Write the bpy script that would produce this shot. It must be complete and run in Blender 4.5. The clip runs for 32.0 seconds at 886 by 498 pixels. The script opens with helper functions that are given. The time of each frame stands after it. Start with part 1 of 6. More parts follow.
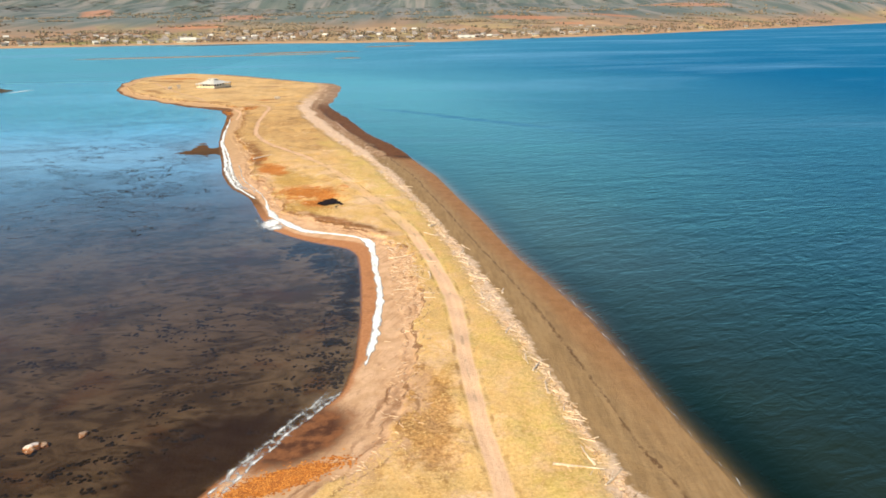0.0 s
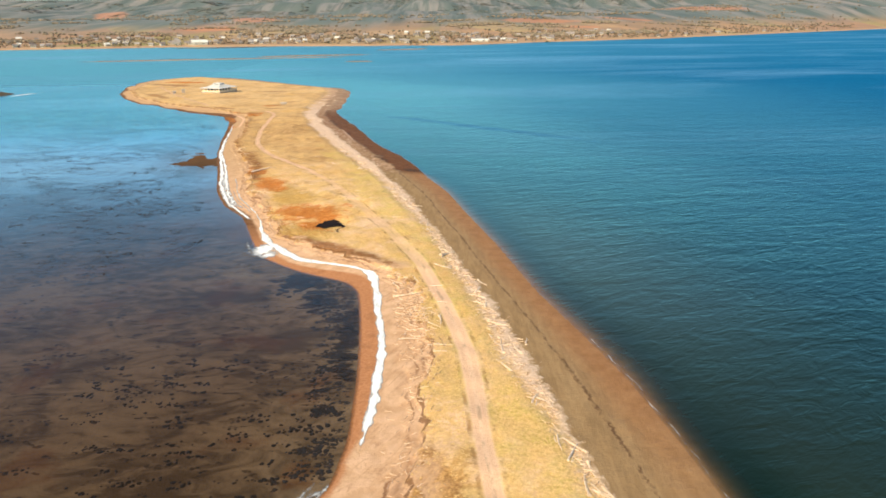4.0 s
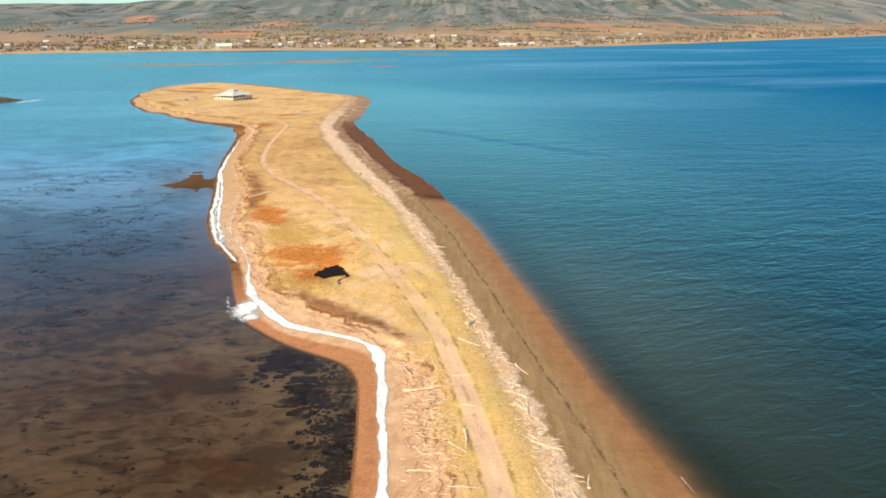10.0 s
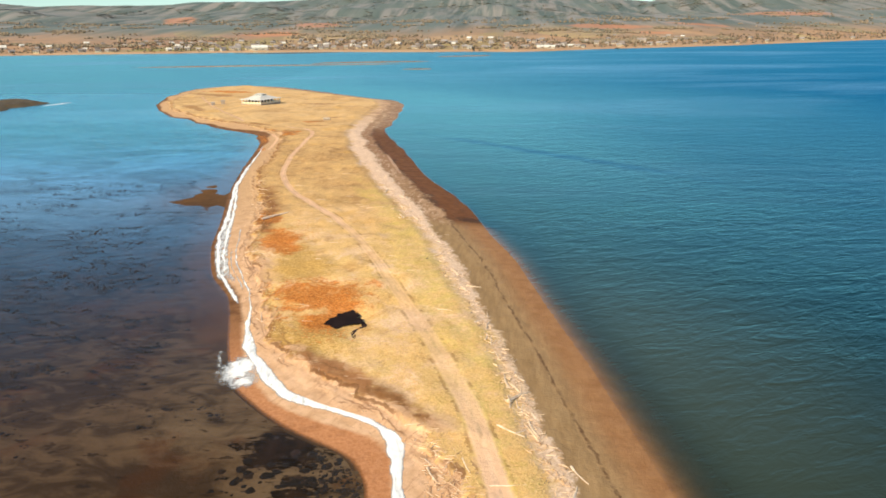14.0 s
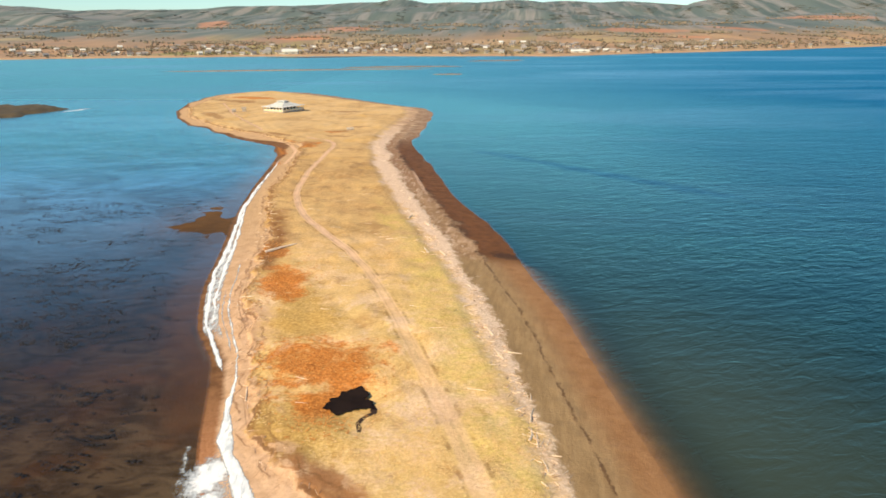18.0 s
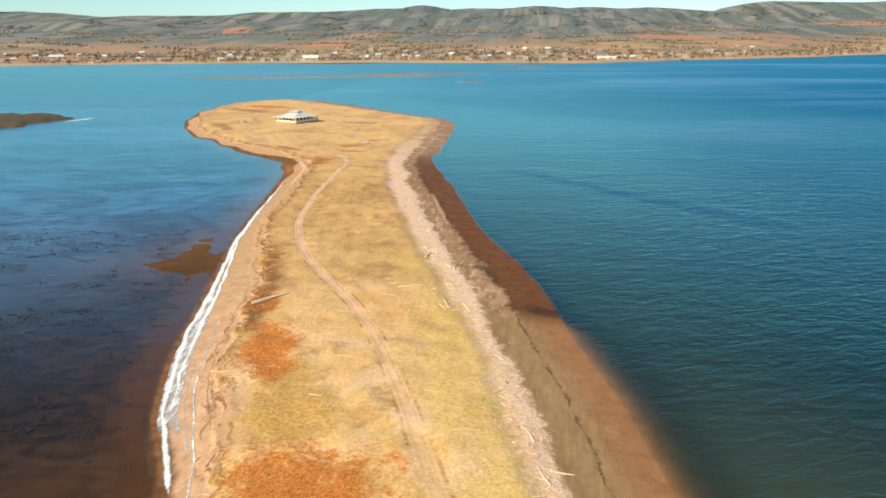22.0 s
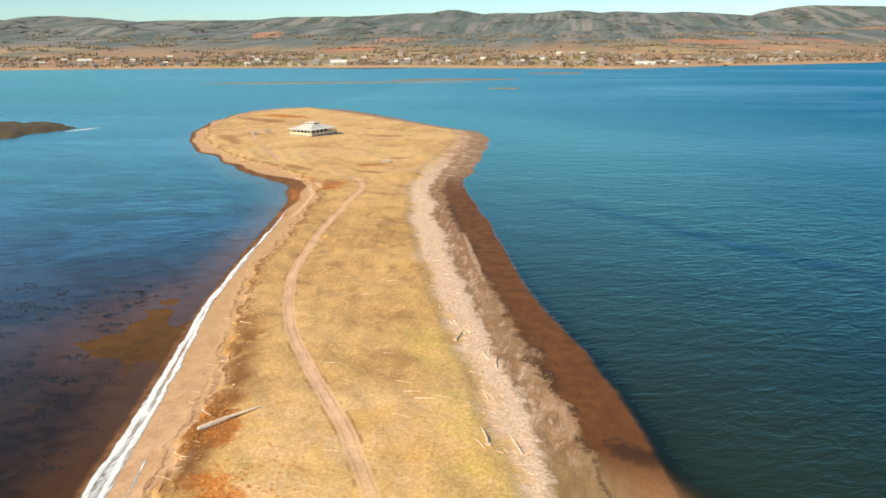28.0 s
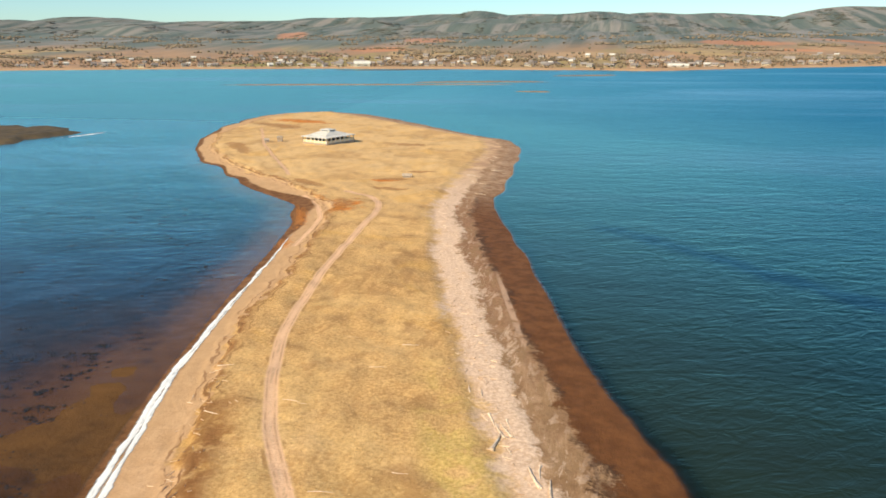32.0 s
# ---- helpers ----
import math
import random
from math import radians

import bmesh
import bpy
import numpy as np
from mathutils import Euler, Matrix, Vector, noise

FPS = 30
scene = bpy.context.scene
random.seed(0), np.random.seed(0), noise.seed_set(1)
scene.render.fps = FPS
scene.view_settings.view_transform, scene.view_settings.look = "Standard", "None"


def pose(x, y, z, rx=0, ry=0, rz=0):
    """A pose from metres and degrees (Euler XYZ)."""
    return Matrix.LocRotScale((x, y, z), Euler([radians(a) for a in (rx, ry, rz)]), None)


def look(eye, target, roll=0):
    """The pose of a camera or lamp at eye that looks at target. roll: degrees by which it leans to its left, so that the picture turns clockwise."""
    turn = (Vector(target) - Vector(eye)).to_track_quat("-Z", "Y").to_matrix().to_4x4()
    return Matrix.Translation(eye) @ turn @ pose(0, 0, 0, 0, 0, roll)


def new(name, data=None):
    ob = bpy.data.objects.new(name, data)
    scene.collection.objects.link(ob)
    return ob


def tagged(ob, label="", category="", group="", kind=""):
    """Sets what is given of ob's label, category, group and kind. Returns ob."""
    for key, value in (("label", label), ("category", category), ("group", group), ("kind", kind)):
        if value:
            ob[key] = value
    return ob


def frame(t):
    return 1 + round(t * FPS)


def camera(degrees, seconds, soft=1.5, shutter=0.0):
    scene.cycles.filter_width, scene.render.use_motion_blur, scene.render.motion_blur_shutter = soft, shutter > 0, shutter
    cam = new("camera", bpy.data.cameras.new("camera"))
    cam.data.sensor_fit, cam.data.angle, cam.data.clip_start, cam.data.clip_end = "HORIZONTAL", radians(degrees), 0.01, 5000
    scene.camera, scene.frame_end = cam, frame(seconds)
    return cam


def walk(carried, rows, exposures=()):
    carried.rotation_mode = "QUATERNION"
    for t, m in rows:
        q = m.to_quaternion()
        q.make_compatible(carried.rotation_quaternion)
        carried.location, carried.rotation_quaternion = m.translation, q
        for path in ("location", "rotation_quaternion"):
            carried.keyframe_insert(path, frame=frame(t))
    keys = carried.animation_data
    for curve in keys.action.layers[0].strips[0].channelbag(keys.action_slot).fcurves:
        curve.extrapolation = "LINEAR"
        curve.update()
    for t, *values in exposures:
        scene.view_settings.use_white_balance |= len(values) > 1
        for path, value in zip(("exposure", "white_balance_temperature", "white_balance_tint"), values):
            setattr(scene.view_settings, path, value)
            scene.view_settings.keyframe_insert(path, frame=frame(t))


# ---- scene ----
cam = camera(64.2, 32.0, soft=1.7)
PATH = [
    (0.0, (0.259, 4.897, 38.674), (1.365, 99.828, 7.261), -0.92),
    (0.5, (0.265, 6.853, 38.689), (1.160, 101.797, 7.309), -0.94),
    (1.0, (0.265, 8.826, 38.679), (0.949, 103.786, 7.342), -0.93),
    (1.5, (0.261, 10.807, 38.657), (0.765, 105.785, 7.370), -0.90),
    (2.0, (0.256, 12.798, 38.630), (0.623, 107.796, 7.402), -0.85),
    (2.5, (0.249, 14.805, 38.603), (0.495, 109.824, 7.437), -0.80),
    (3.0, (0.240, 16.833, 38.578), (0.310, 111.872, 7.472), -0.75),
    (3.5, (0.230, 18.888, 38.555), (0.043, 113.945, 7.505), -0.72),
    (5.5, (0.192, 27.469, 38.486), (-1.028, 122.578, 7.616), -0.74),
    (6.0, (0.174, 29.692, 38.471), (-1.204, 124.811, 7.642), -0.75),
    (6.5, (0.149, 31.935, 38.456), (-1.447, 127.064, 7.668), -0.75),
    (7.0, (0.115, 34.196, 38.441), (-1.785, 129.333, 7.695), -0.75),
    (7.5, (0.069, 36.470, 38.426), (-2.141, 131.615, 7.725), -0.73),
    (8.0, (0.013, 38.747, 38.411), (-2.485, 133.900, 7.759), -0.70),
    (8.5, (-0.052, 41.022, 38.395), (-2.844, 136.184, 7.794), -0.67),
    (9.0, (-0.123, 43.304, 38.381), (-3.229, 138.471, 7.828), -0.64),
    (9.5, (-0.198, 45.602, 38.367), (-3.651, 140.771, 7.857), -0.62),
    (10.0, (-0.276, 47.926, 38.354), (-4.155, 143.089, 7.877), -0.61),
    (10.5, (-0.361, 50.282, 38.340), (-4.738, 145.432, 7.889), -0.61),
    (11.0, (-0.455, 52.671, 38.324), (-5.365, 147.803, 7.896), -0.62),
    (11.5, (-0.562, 55.085, 38.307), (-6.024, 150.195, 7.906), -0.62),
    (12.0, (-0.684, 57.506, 38.292), (-6.705, 152.594, 7.926), -0.63),
    (12.5, (-0.823, 59.917, 38.285), (-7.417, 154.978, 7.955), -0.64),
    (13.0, (-0.979, 62.317, 38.289), (-8.199, 157.343, 7.992), -0.65),
    (13.5, (-1.155, 64.729, 38.302), (-9.055, 159.709, 8.030), -0.65),
    (14.0, (-1.353, 67.168, 38.320), (-9.944, 162.097, 8.075), -0.65),
    (14.5, (-1.574, 69.649, 38.340), (-10.805, 164.528, 8.129), -0.65),
    (16.5, (-2.709, 80.169, 38.354), (-13.839, 174.924, 8.393), -0.63),
    (17.0, (-3.026, 82.873, 38.335), (-14.657, 177.591, 8.448), -0.63),
    (17.5, (-3.354, 85.595, 38.311), (-15.493, 180.275, 8.505), -0.62),
    (18.0, (-3.695, 88.345, 38.285), (-16.326, 182.987, 8.564), -0.61),
    (18.5, (-4.053, 91.128, 38.259), (-17.132, 185.738, 8.628), -0.61),
    (19.0, (-4.438, 93.950, 38.239), (-17.881, 188.537, 8.699), -0.61),
    (19.5, (-4.853, 96.807, 38.228), (-18.595, 191.381, 8.785), -0.61),
    (20.0, (-5.295, 99.691, 38.225), (-19.351, 194.251, 8.885), -0.61),
    (20.5, (-5.759, 102.592, 38.226), (-20.178, 197.131, 8.994), -0.60),
    (21.0, (-6.236, 105.501, 38.229), (-21.028, 200.016, 9.106), -0.60),
    (21.5, (-6.723, 108.410, 38.231), (-21.870, 202.899, 9.209), -0.59),
    (22.0, (-7.218, 111.312, 38.232), (-22.759, 205.764, 9.296), -0.58),
    (22.5, (-7.722, 114.201, 38.234), (-23.712, 208.598, 9.365), -0.58),
    (23.0, (-8.238, 117.077, 38.237), (-24.618, 211.424, 9.419), -0.58),
    (23.5, (-8.770, 119.950, 38.240), (-25.400, 214.265, 9.462), -0.57),
    (24.0, (-9.318, 122.834, 38.236), (-26.155, 217.123, 9.494), -0.55),
    (24.5, (-9.879, 125.736, 38.219), (-27.019, 219.982, 9.514), -0.53),
    (25.0, (-10.449, 128.654, 38.186), (-28.012, 222.835, 9.526), -0.51),
    (25.5, (-11.025, 131.583, 38.134), (-29.006, 225.701, 9.524), -0.51),
    (27.5, (-13.389, 143.151, 37.754), (-32.565, 237.108, 9.393), -0.53),
    (28.0, (-14.030, 146.042, 37.668), (-33.479, 239.960, 9.362), -0.52),
    (28.5, (-14.697, 148.967, 37.592), (-34.410, 242.845, 9.337), -0.52),
    (29.0, (-15.390, 151.930, 37.522), (-35.379, 245.763, 9.314), -0.51),
    (29.5, (-16.110, 154.940, 37.458), (-36.425, 248.715, 9.289), -0.49),
    (30.0, (-16.859, 158.014, 37.401), (-37.584, 251.709, 9.261), -0.47),
    (30.5, (-17.640, 161.157, 37.351), (-38.824, 254.754, 9.231), -0.46),
    (31.0, (-18.449, 164.349, 37.313), (-40.092, 257.846, 9.204), -0.45),
    (31.5, (-19.281, 167.566, 37.299), (-41.392, 260.952, 9.187), -0.44),
    (32.0, (-20.130, 170.786, 37.324), (-42.746, 264.043, 9.189), -0.40),
]
walk(cam, [(t, look(eye, target, roll)) for t, eye, target, roll in PATH], exposures=[(0.0, 0.47), (10.0, 0.46), (20.0, 0.38), (32.0, 0.36)])

# ---- world, sun, exposure ----
SUN_ELEV, SUN_AZ = 38.0, 210.0          # degrees; azimuth clockwise from +y, the side the light comes from
world = bpy.data.worlds.new("sky")
scene.world = world
world.use_nodes = True
wn, wl = world.node_tree.nodes, world.node_tree.links
sky = wn.new("ShaderNodeTexSky")
sky.sky_type, sky.sun_disc = "NISHITA", False
sky.sun_elevation, sky.sun_rotation = radians(SUN_ELEV), radians(SUN_AZ)
sky.air_density, sky.dust_density, sky.ozone_density = 1.0, 0.2, 3.0
tint = wn.new("ShaderNodeMix")
tint.data_type, tint.blend_type = "RGBA", "MULTIPLY"
tint.inputs[0].default_value, tint.inputs[7].default_value = 1.0, (0.72, 0.94, 1.02, 1.0)   # clear cold northern air
wl.new(sky.outputs[0], tint.inputs[6])
wl.new(tint.outputs[2], wn["Background"].inputs["Color"])
wn["Background"].inputs["Strength"].default_value = 0.107
sun = new("sun", bpy.data.lights.new("sun", "SUN"))
sun.data.energy, sun.data.angle, sun.data.color = 4.45, radians(0.6), (1.0, 0.785, 0.475)
az, el = radians(SUN_AZ), radians(SUN_ELEV)
toward = Vector((math.sin(az) * math.cos(el), math.cos(az) * math.cos(el), math.sin(el)))
sun.matrix_world = look(toward * 900, (0, 0, 0))

# ---- materials ----


class Net:
    """A node material with short calls for the usual nodes."""

    def __init__(self, name, rough=0.8):
        self.mat = bpy.data.materials.new(name)
        self.mat.use_nodes = True
        self.nodes, self.links = self.mat.node_tree.nodes, self.mat.node_tree.links
        self.bsdf = self.nodes["Principled BSDF"]
        self.bsdf.inputs["Roughness"].default_value = rough
        self.where = self.nodes.new("ShaderNodeNewGeometry").outputs["Position"]

    def put(self, socket, value):
        if hasattr(value, "links"):
            self.links.new(value, socket)
        elif value is not None:
            if hasattr(socket.default_value, "__len__") and len(socket.default_value) == 4 and len(value) == 3:
                value = (*value, 1.0)
            socket.default_value = value

    def calc(self, op, a, b=None, c=None):
        n = self.nodes.new("ShaderNodeMath")
        n.operation = op
        for s, v in zip(n.inputs, (a, b, c)):
            self.put(s, v)
        return n.outputs[0]

    def scaled(self, factors, at=None):
        n = self.nodes.new("ShaderNodeVectorMath")
        n.operation = "MULTIPLY"
        self.put(n.inputs[0], at or self.where)
        n.inputs[1].default_value = factors
        return n.outputs[0]

    def turned(self, degrees, factors):
        """Places turned about z, then stretched."""
        n = self.nodes.new("ShaderNodeMapping")
        n.inputs["Rotation"].default_value = (0, 0, radians(degrees))
        self.put(n.inputs["Vector"], self.where)
        return self.scaled(factors, n.outputs[0])

    def noise(self, scale, detail=4.0, rough=0.6, at=None, warp=0.0):
        n = self.nodes.new("ShaderNodeTexNoise")
        n.inputs["Scale"].default_value, n.inputs["Detail"].default_value = scale, detail
        n.inputs["Roughness"].default_value, n.inputs["Distortion"].default_value = rough, warp
        self.put(n.inputs["Vector"], at or self.where)
        return n.outputs["Fac"]

    def cells(self, scale, at=None, feature="F1", out="Color", jitter=1.0):
        n = self.nodes.new("ShaderNodeTexVoronoi")
        n.feature = feature
        n.inputs["Scale"].default_value, n.inputs["Randomness"].default_value = scale, jitter
        self.put(n.inputs["Vector"], at or self.where)
        return n.outputs[out]

    def step(self, value, low, high):
        n = self.nodes.new("ShaderNodeMapRange")
        n.interpolation_type = "SMOOTHSTEP"
        self.put(n.inputs[0], value)
        n.inputs[1].default_value, n.inputs[2].default_value = low, high
        return n.outputs[0]

    def mix(self, fac, a, b, blend="MIX"):
        n = self.nodes.new("ShaderNodeMix")
        n.data_type, n.blend_type = "RGBA", blend
        self.put(n.inputs[0], fac)
        self.put(n.inputs[6], a)
        self.put(n.inputs[7], b)
        return n.outputs[2]

    def ramp(self, fac, stops):
        n = self.nodes.new("ShaderNodeValToRGB")
        self.put(n.inputs[0], fac)
        while len(n.color_ramp.elements) < len(stops):
            n.color_ramp.elements.new(0.5)
        for e, (p, c) in zip(n.color_ramp.elements, stops):
            e.position, e.color = p, (*c, 1.0)
        return n.outputs[0]

    def attr(self, name):
        n = self.nodes.new("ShaderNodeAttribute")
        n.attribute_name = name
        return n.outputs["Fac"]

    def axis(self, i):
        n = self.nodes.new("ShaderNodeSeparateXYZ")
        self.put(n.inputs[0], self.where)
        return n.outputs[i]

    def near(self, x, y, rx, ry, turn=0.0):
        """1 at a place, 0 past an ellipse round it."""
        n = self.nodes.new("ShaderNodeMapping")
        n.vector_type = "TEXTURE"
        self.put(n.inputs["Vector"], self.where)
        n.inputs["Location"].default_value = (x, y, 0)
        n.inputs["Rotation"].default_value = (0, 0, radians(turn))
        n.inputs["Scale"].default_value = (rx, ry, 1e6)
        v = self.nodes.new("ShaderNodeVectorMath")
        v.operation = "LENGTH"
        self.put(v.inputs[0], n.outputs[0])
        return self.calc("SUBTRACT", 1.0, v.outputs["Value"])

    def island(self):
        return self.nodes[self.where.node.name].outputs["Random Per Island"]

    def each(self):
        return self.nodes.new("ShaderNodeObjectInfo").outputs["Random"]

    def bump(self, height, strength, distance):
        n = self.nodes.new("ShaderNodeBump")
        n.inputs["Strength"].default_value, n.inputs["Distance"].default_value = strength, distance
        self.put(n.inputs["Height"], height)
        self.put(self.bsdf.inputs["Normal"], n.outputs[0])
        return n.outputs[0]

    def color(self, value, rough=None):
        self.put(self.bsdf.inputs["Base Color"], value)
        self.put(self.bsdf.inputs["Roughness"], rough)
        return self.mat


def ground_material():
    m = Net("spit_ground", 0.9)
    fine, mid, wide = m.noise(2.6, 6.0, 0.7), m.noise(0.45, 5.0, 0.65), m.noise(0.07, 4.0, 0.6)
    wob = m.calc("MULTIPLY", m.calc("SUBTRACT", mid, 0.5), 5.0)
    wob2 = m.calc("MULTIPLY", m.calc("SUBTRACT", fine, 0.5), 2.2)

    ragged = m.calc("MULTIPLY", m.calc("SUBTRACT", m.noise(0.21, 5.0, 0.7, warp=1.2), 0.5), 9.0)

    bays = m.calc("MULTIPLY", m.calc("MULTIPLY", m.calc("SUBTRACT", m.noise(0.08, 5.0, 0.7, warp=1.0), 0.5), 10.0), m.attr("north"))

    def line(name, low, high, much=1.0, rag=0.0):
        d = m.calc("ADD", m.attr(name), m.calc("MULTIPLY", wob, 0.35 * much))
        if rag:
            d = m.calc("ADD", m.calc("ADD", d, m.calc("MULTIPLY", ragged, rag)), m.calc("MULTIPLY", bays, 0.3 + rag))
        return m.step(m.calc("ADD", d, m.calc("MULTIPLY", wob2, 0.4 * much)), low, high)

    # dry grass and heath
    straw = m.mix(m.step(fine, 0.25, 0.75), (0.63, 0.39, 0.145), (0.84, 0.59, 0.265))
    olive = m.mix(m.step(fine, 0.35, 0.66), (0.50, 0.34, 0.10), (0.77, 0.575, 0.21))
    bare = m.mix(m.step(fine, 0.3, 0.7), (0.68, 0.45, 0.25), (0.88, 0.65, 0.41))
    grass = m.mix(m.calc("MULTIPLY", m.step(wide, 0.45, 0.65), 0.5), straw, olive)
    grass = m.mix(m.calc("MULTIPLY", m.step(m.noise(0.16, 5.0, 0.7, warp=0.6), 0.44, 0.62), m.calc("SUBTRACT", 1.0, m.calc("MULTIPLY", m.attr("north"), 0.85))), grass, bare)
    grass = m.mix(m.calc("MULTIPLY", m.step(m.noise(0.30, 6.0, 0.72, m.scaled((1.0, 0.75, 1.0)), 0.6), 0.51, 0.66), 0.6), grass, (0.42, 0.22, 0.075))
    grass = m.mix(m.calc("MULTIPLY", m.step(m.noise(9.0, 3.0, 0.7), 0.56, 0.74), 0.18), grass, (0.25, 0.14, 0.045))
    grass = m.mix(m.calc("MULTIPLY", m.calc("MULTIPLY", m.step(m.attr("green"), 0.15, 0.95), m.step(mid, 0.34, 0.66)), 0.7), grass, olive)
    ochre_n = m.mix(m.step(fine, 0.33, 0.68), (0.42, 0.243, 0.098), (0.70, 0.46, 0.200))
    ochre_n = m.mix(m.calc("MULTIPLY", m.step(m.noise(0.13, 6.0, 0.72, m.scaled((1.0, 0.8, 1.0)), 1.0), 0.48, 0.62), 0.75), ochre_n, (0.32, 0.175, 0.072))
    ochre_n = m.mix(m.calc("MULTIPLY", m.step(m.axis(1), 280.0, 380.0), 0.55), ochre_n, m.mix(m.step(m.noise(0.05, 5.0, 0.65, warp=1.0), 0.45, 0.6), (0.77, 0.56, 0.30), (0.51, 0.325, 0.155)))
    grass = m.mix(m.calc("MULTIPLY", m.attr("north"), m.step(m.calc("ADD", wide, m.calc("MULTIPLY", mid, 0.5)), 0.45, 0.85)), grass, ochre_n)
    fringe = m.calc("MULTIPLY", m.step(m.attr("green"), 0.2, 0.9), m.step(m.noise(0.22, 5.0, 0.65, warp=0.8), 0.42, 0.6))
    grass = m.mix(m.calc("MULTIPLY", fringe, 0.42), grass, m.mix(m.step(fine, 0.3, 0.7), (0.46, 0.36, 0.075), (0.74, 0.60, 0.17)))
    clay = m.step(m.calc("ADD", m.noise(0.045, 5.0, 0.65, warp=1.0), m.calc("MULTIPLY", wob2, 0.03)), 0.55, 0.64)
    grass = m.mix(m.calc("MULTIPLY", m.calc("MULTIPLY", clay, m.calc("SUBTRACT", 1.0, m.attr("north"))), 0.55), grass, m.mix(m.step(fine, 0.3, 0.7), (0.58, 0.37, 0.215), (0.78, 0.55, 0.36)))
    gold = m.step(m.noise(0.06, 5.0, 0.6, warp=0.8), 0.56, 0.66)
    grass = m.mix(m.calc("MULTIPLY", gold, 0.5), grass, m.mix(m.step(fine, 0.3, 0.7), (0.52, 0.29, 0.075), (0.80, 0.51, 0.17)))
    rust = m.mix(m.step(fine, 0.32, 0.68), (0.36, 0.108, 0.016), (0.74, 0.28, 0.055))
    patches = None
    for x, y, rx, ry, turn in ((-28.3, 160.3, 10, 9.5, -25), (-42.3, 188, 4.4, 12, 28), (-25.5, 152, 3.5, 5, -20), (-50, 203, 4.0, 9, 35),
                               (-90, 322, 5.0, 12, 30), (-81, 321, 5.5, 8, 20), (-80, 352, 5, 2.5, 15), (-166, 488, 22, 7, -20)):
        p = m.near(x, y, rx, ry, turn)
        patches = p if patches is None else m.calc("MAXIMUM", patches, p)
    heath = m.step(m.calc("ADD", patches, m.calc("ADD", m.calc("MULTIPLY", wob, 0.22), m.calc("MULTIPLY", m.calc("SUBTRACT", m.noise(0.16, 5.0, 0.7, warp=1.0), 0.5), 2.4))), 0.1, 0.55)
    sallow = m.calc("MAXIMUM", m.near(-27.5, 147.5, 9, 10, 10), m.calc("MAXIMUM", m.near(-34, 172, 8, 9, 20), m.near(-37, 180, 5, 7, 20)))
    sallow = m.step(m.calc("ADD", sallow, m.calc("MULTIPLY", wob, 0.3)), 0.05, 0.6)
    grass = m.mix(m.calc("MULTIPLY", sallow, 0.85), grass, m.mix(m.step(fine, 0.3, 0.7), (0.36, 0.20, 0.05), (0.66, 0.43, 0.13)))
    grass = m.mix(m.calc("MULTIPLY", heath, 0.92), grass, rust)
    scorch = m.step(m.calc("ADD", m.near(-1.2, 67, 4.6, 14, 4), m.calc("MULTIPLY", wob, 0.3)), 0.02, 0.5)
    grass = m.mix(m.calc("MULTIPLY", scorch, 0.85), grass, m.mix(m.step(fine, 0.35, 0.65), (0.25, 0.115, 0.035), (0.60, 0.34, 0.12)))
    browns = None
    for x, y, rx, ry, turn in ((-80.5, 322, 2.8, 6.5, 20), (-76, 342, 7, 2.6, -12), (-79, 354, 7, 2.2, 8), (-74, 366, 6, 2.0, 0), (-92, 420, 9, 4, 0), (-152, 402, 4, 22, 42), (-170, 470, 26, 7, -30), (-100, 345, 3, 9, 55)):
        p = m.near(x, y, rx, ry, turn)
        browns = p if browns is None else m.calc("MAXIMUM", browns, p)
    browns = m.step(m.calc("ADD", browns, m.calc("ADD", m.calc("MULTIPLY", wob, 0.2), m.calc("MULTIPLY", ragged, 0.16))), 0.1, 0.5)
    grass = m.mix(m.calc("MULTIPLY", browns, 0.75), grass, m.mix(m.step(fine, 0.35, 0.65), (0.24, 0.115, 0.045), (0.46, 0.25, 0.10)))
    grass = m.mix(m.calc("MULTIPLY", m.attr("hem"), m.step(mid, 0.26, 0.5)), grass, m.mix(fine, (0.16, 0.07, 0.025), (0.36, 0.17, 0.06)))
    crescent = m.step(m.calc("ADD", m.near(-20.5, 137.6, 8.5, 2.6, -36), m.calc("MULTIPLY", wob, 0.32)), 0.05, 0.5)
    grass = m.mix(m.calc("MULTIPLY", crescent, 0.8), grass, m.mix(fine, (0.27, 0.12, 0.048), (0.46, 0.225, 0.095)))
    # sands
    sand = m.mix(m.step(mid, 0.3, 0.7), (0.54, 0.335, 0.19), (0.70, 0.47, 0.30))
    sand = m.mix(m.calc("MULTIPLY", m.step(m.noise(0.8, 5.0, 0.7, m.turned(28.0, (1.7, 0.35, 1.0)), 1.0), 0.52, 0.64), 0.45), sand, (0.38, 0.21, 0.115))
    for level, width, tone in ((0.72, 0.05, 0.6), (0.90, 0.09, 0.6)):
        tide = m.calc("ABSOLUTE", m.calc("SUBTRACT", m.calc("ADD", m.attr("beach"), m.calc("MULTIPLY", wob, 0.07)), level))
        tide = m.calc("MULTIPLY", m.step(tide, width, 0.012), m.step(m.noise(0.10, 4.0, 0.6), 0.46, 0.6))
        sand = m.mix(m.calc("MULTIPLY", tide, tone), sand, (0.22, 0.10, 0.045))
    sand = m.mix(m.calc("MULTIPLY", m.attr("north"), 0.85), sand, m.mix(mid, (0.45, 0.285, 0.145), (0.60, 0.395, 0.215)))
    pale = m.mix(m.step(fine, 0.36, 0.7), (0.62, 0.45, 0.31), (0.87, 0.70, 0.54))
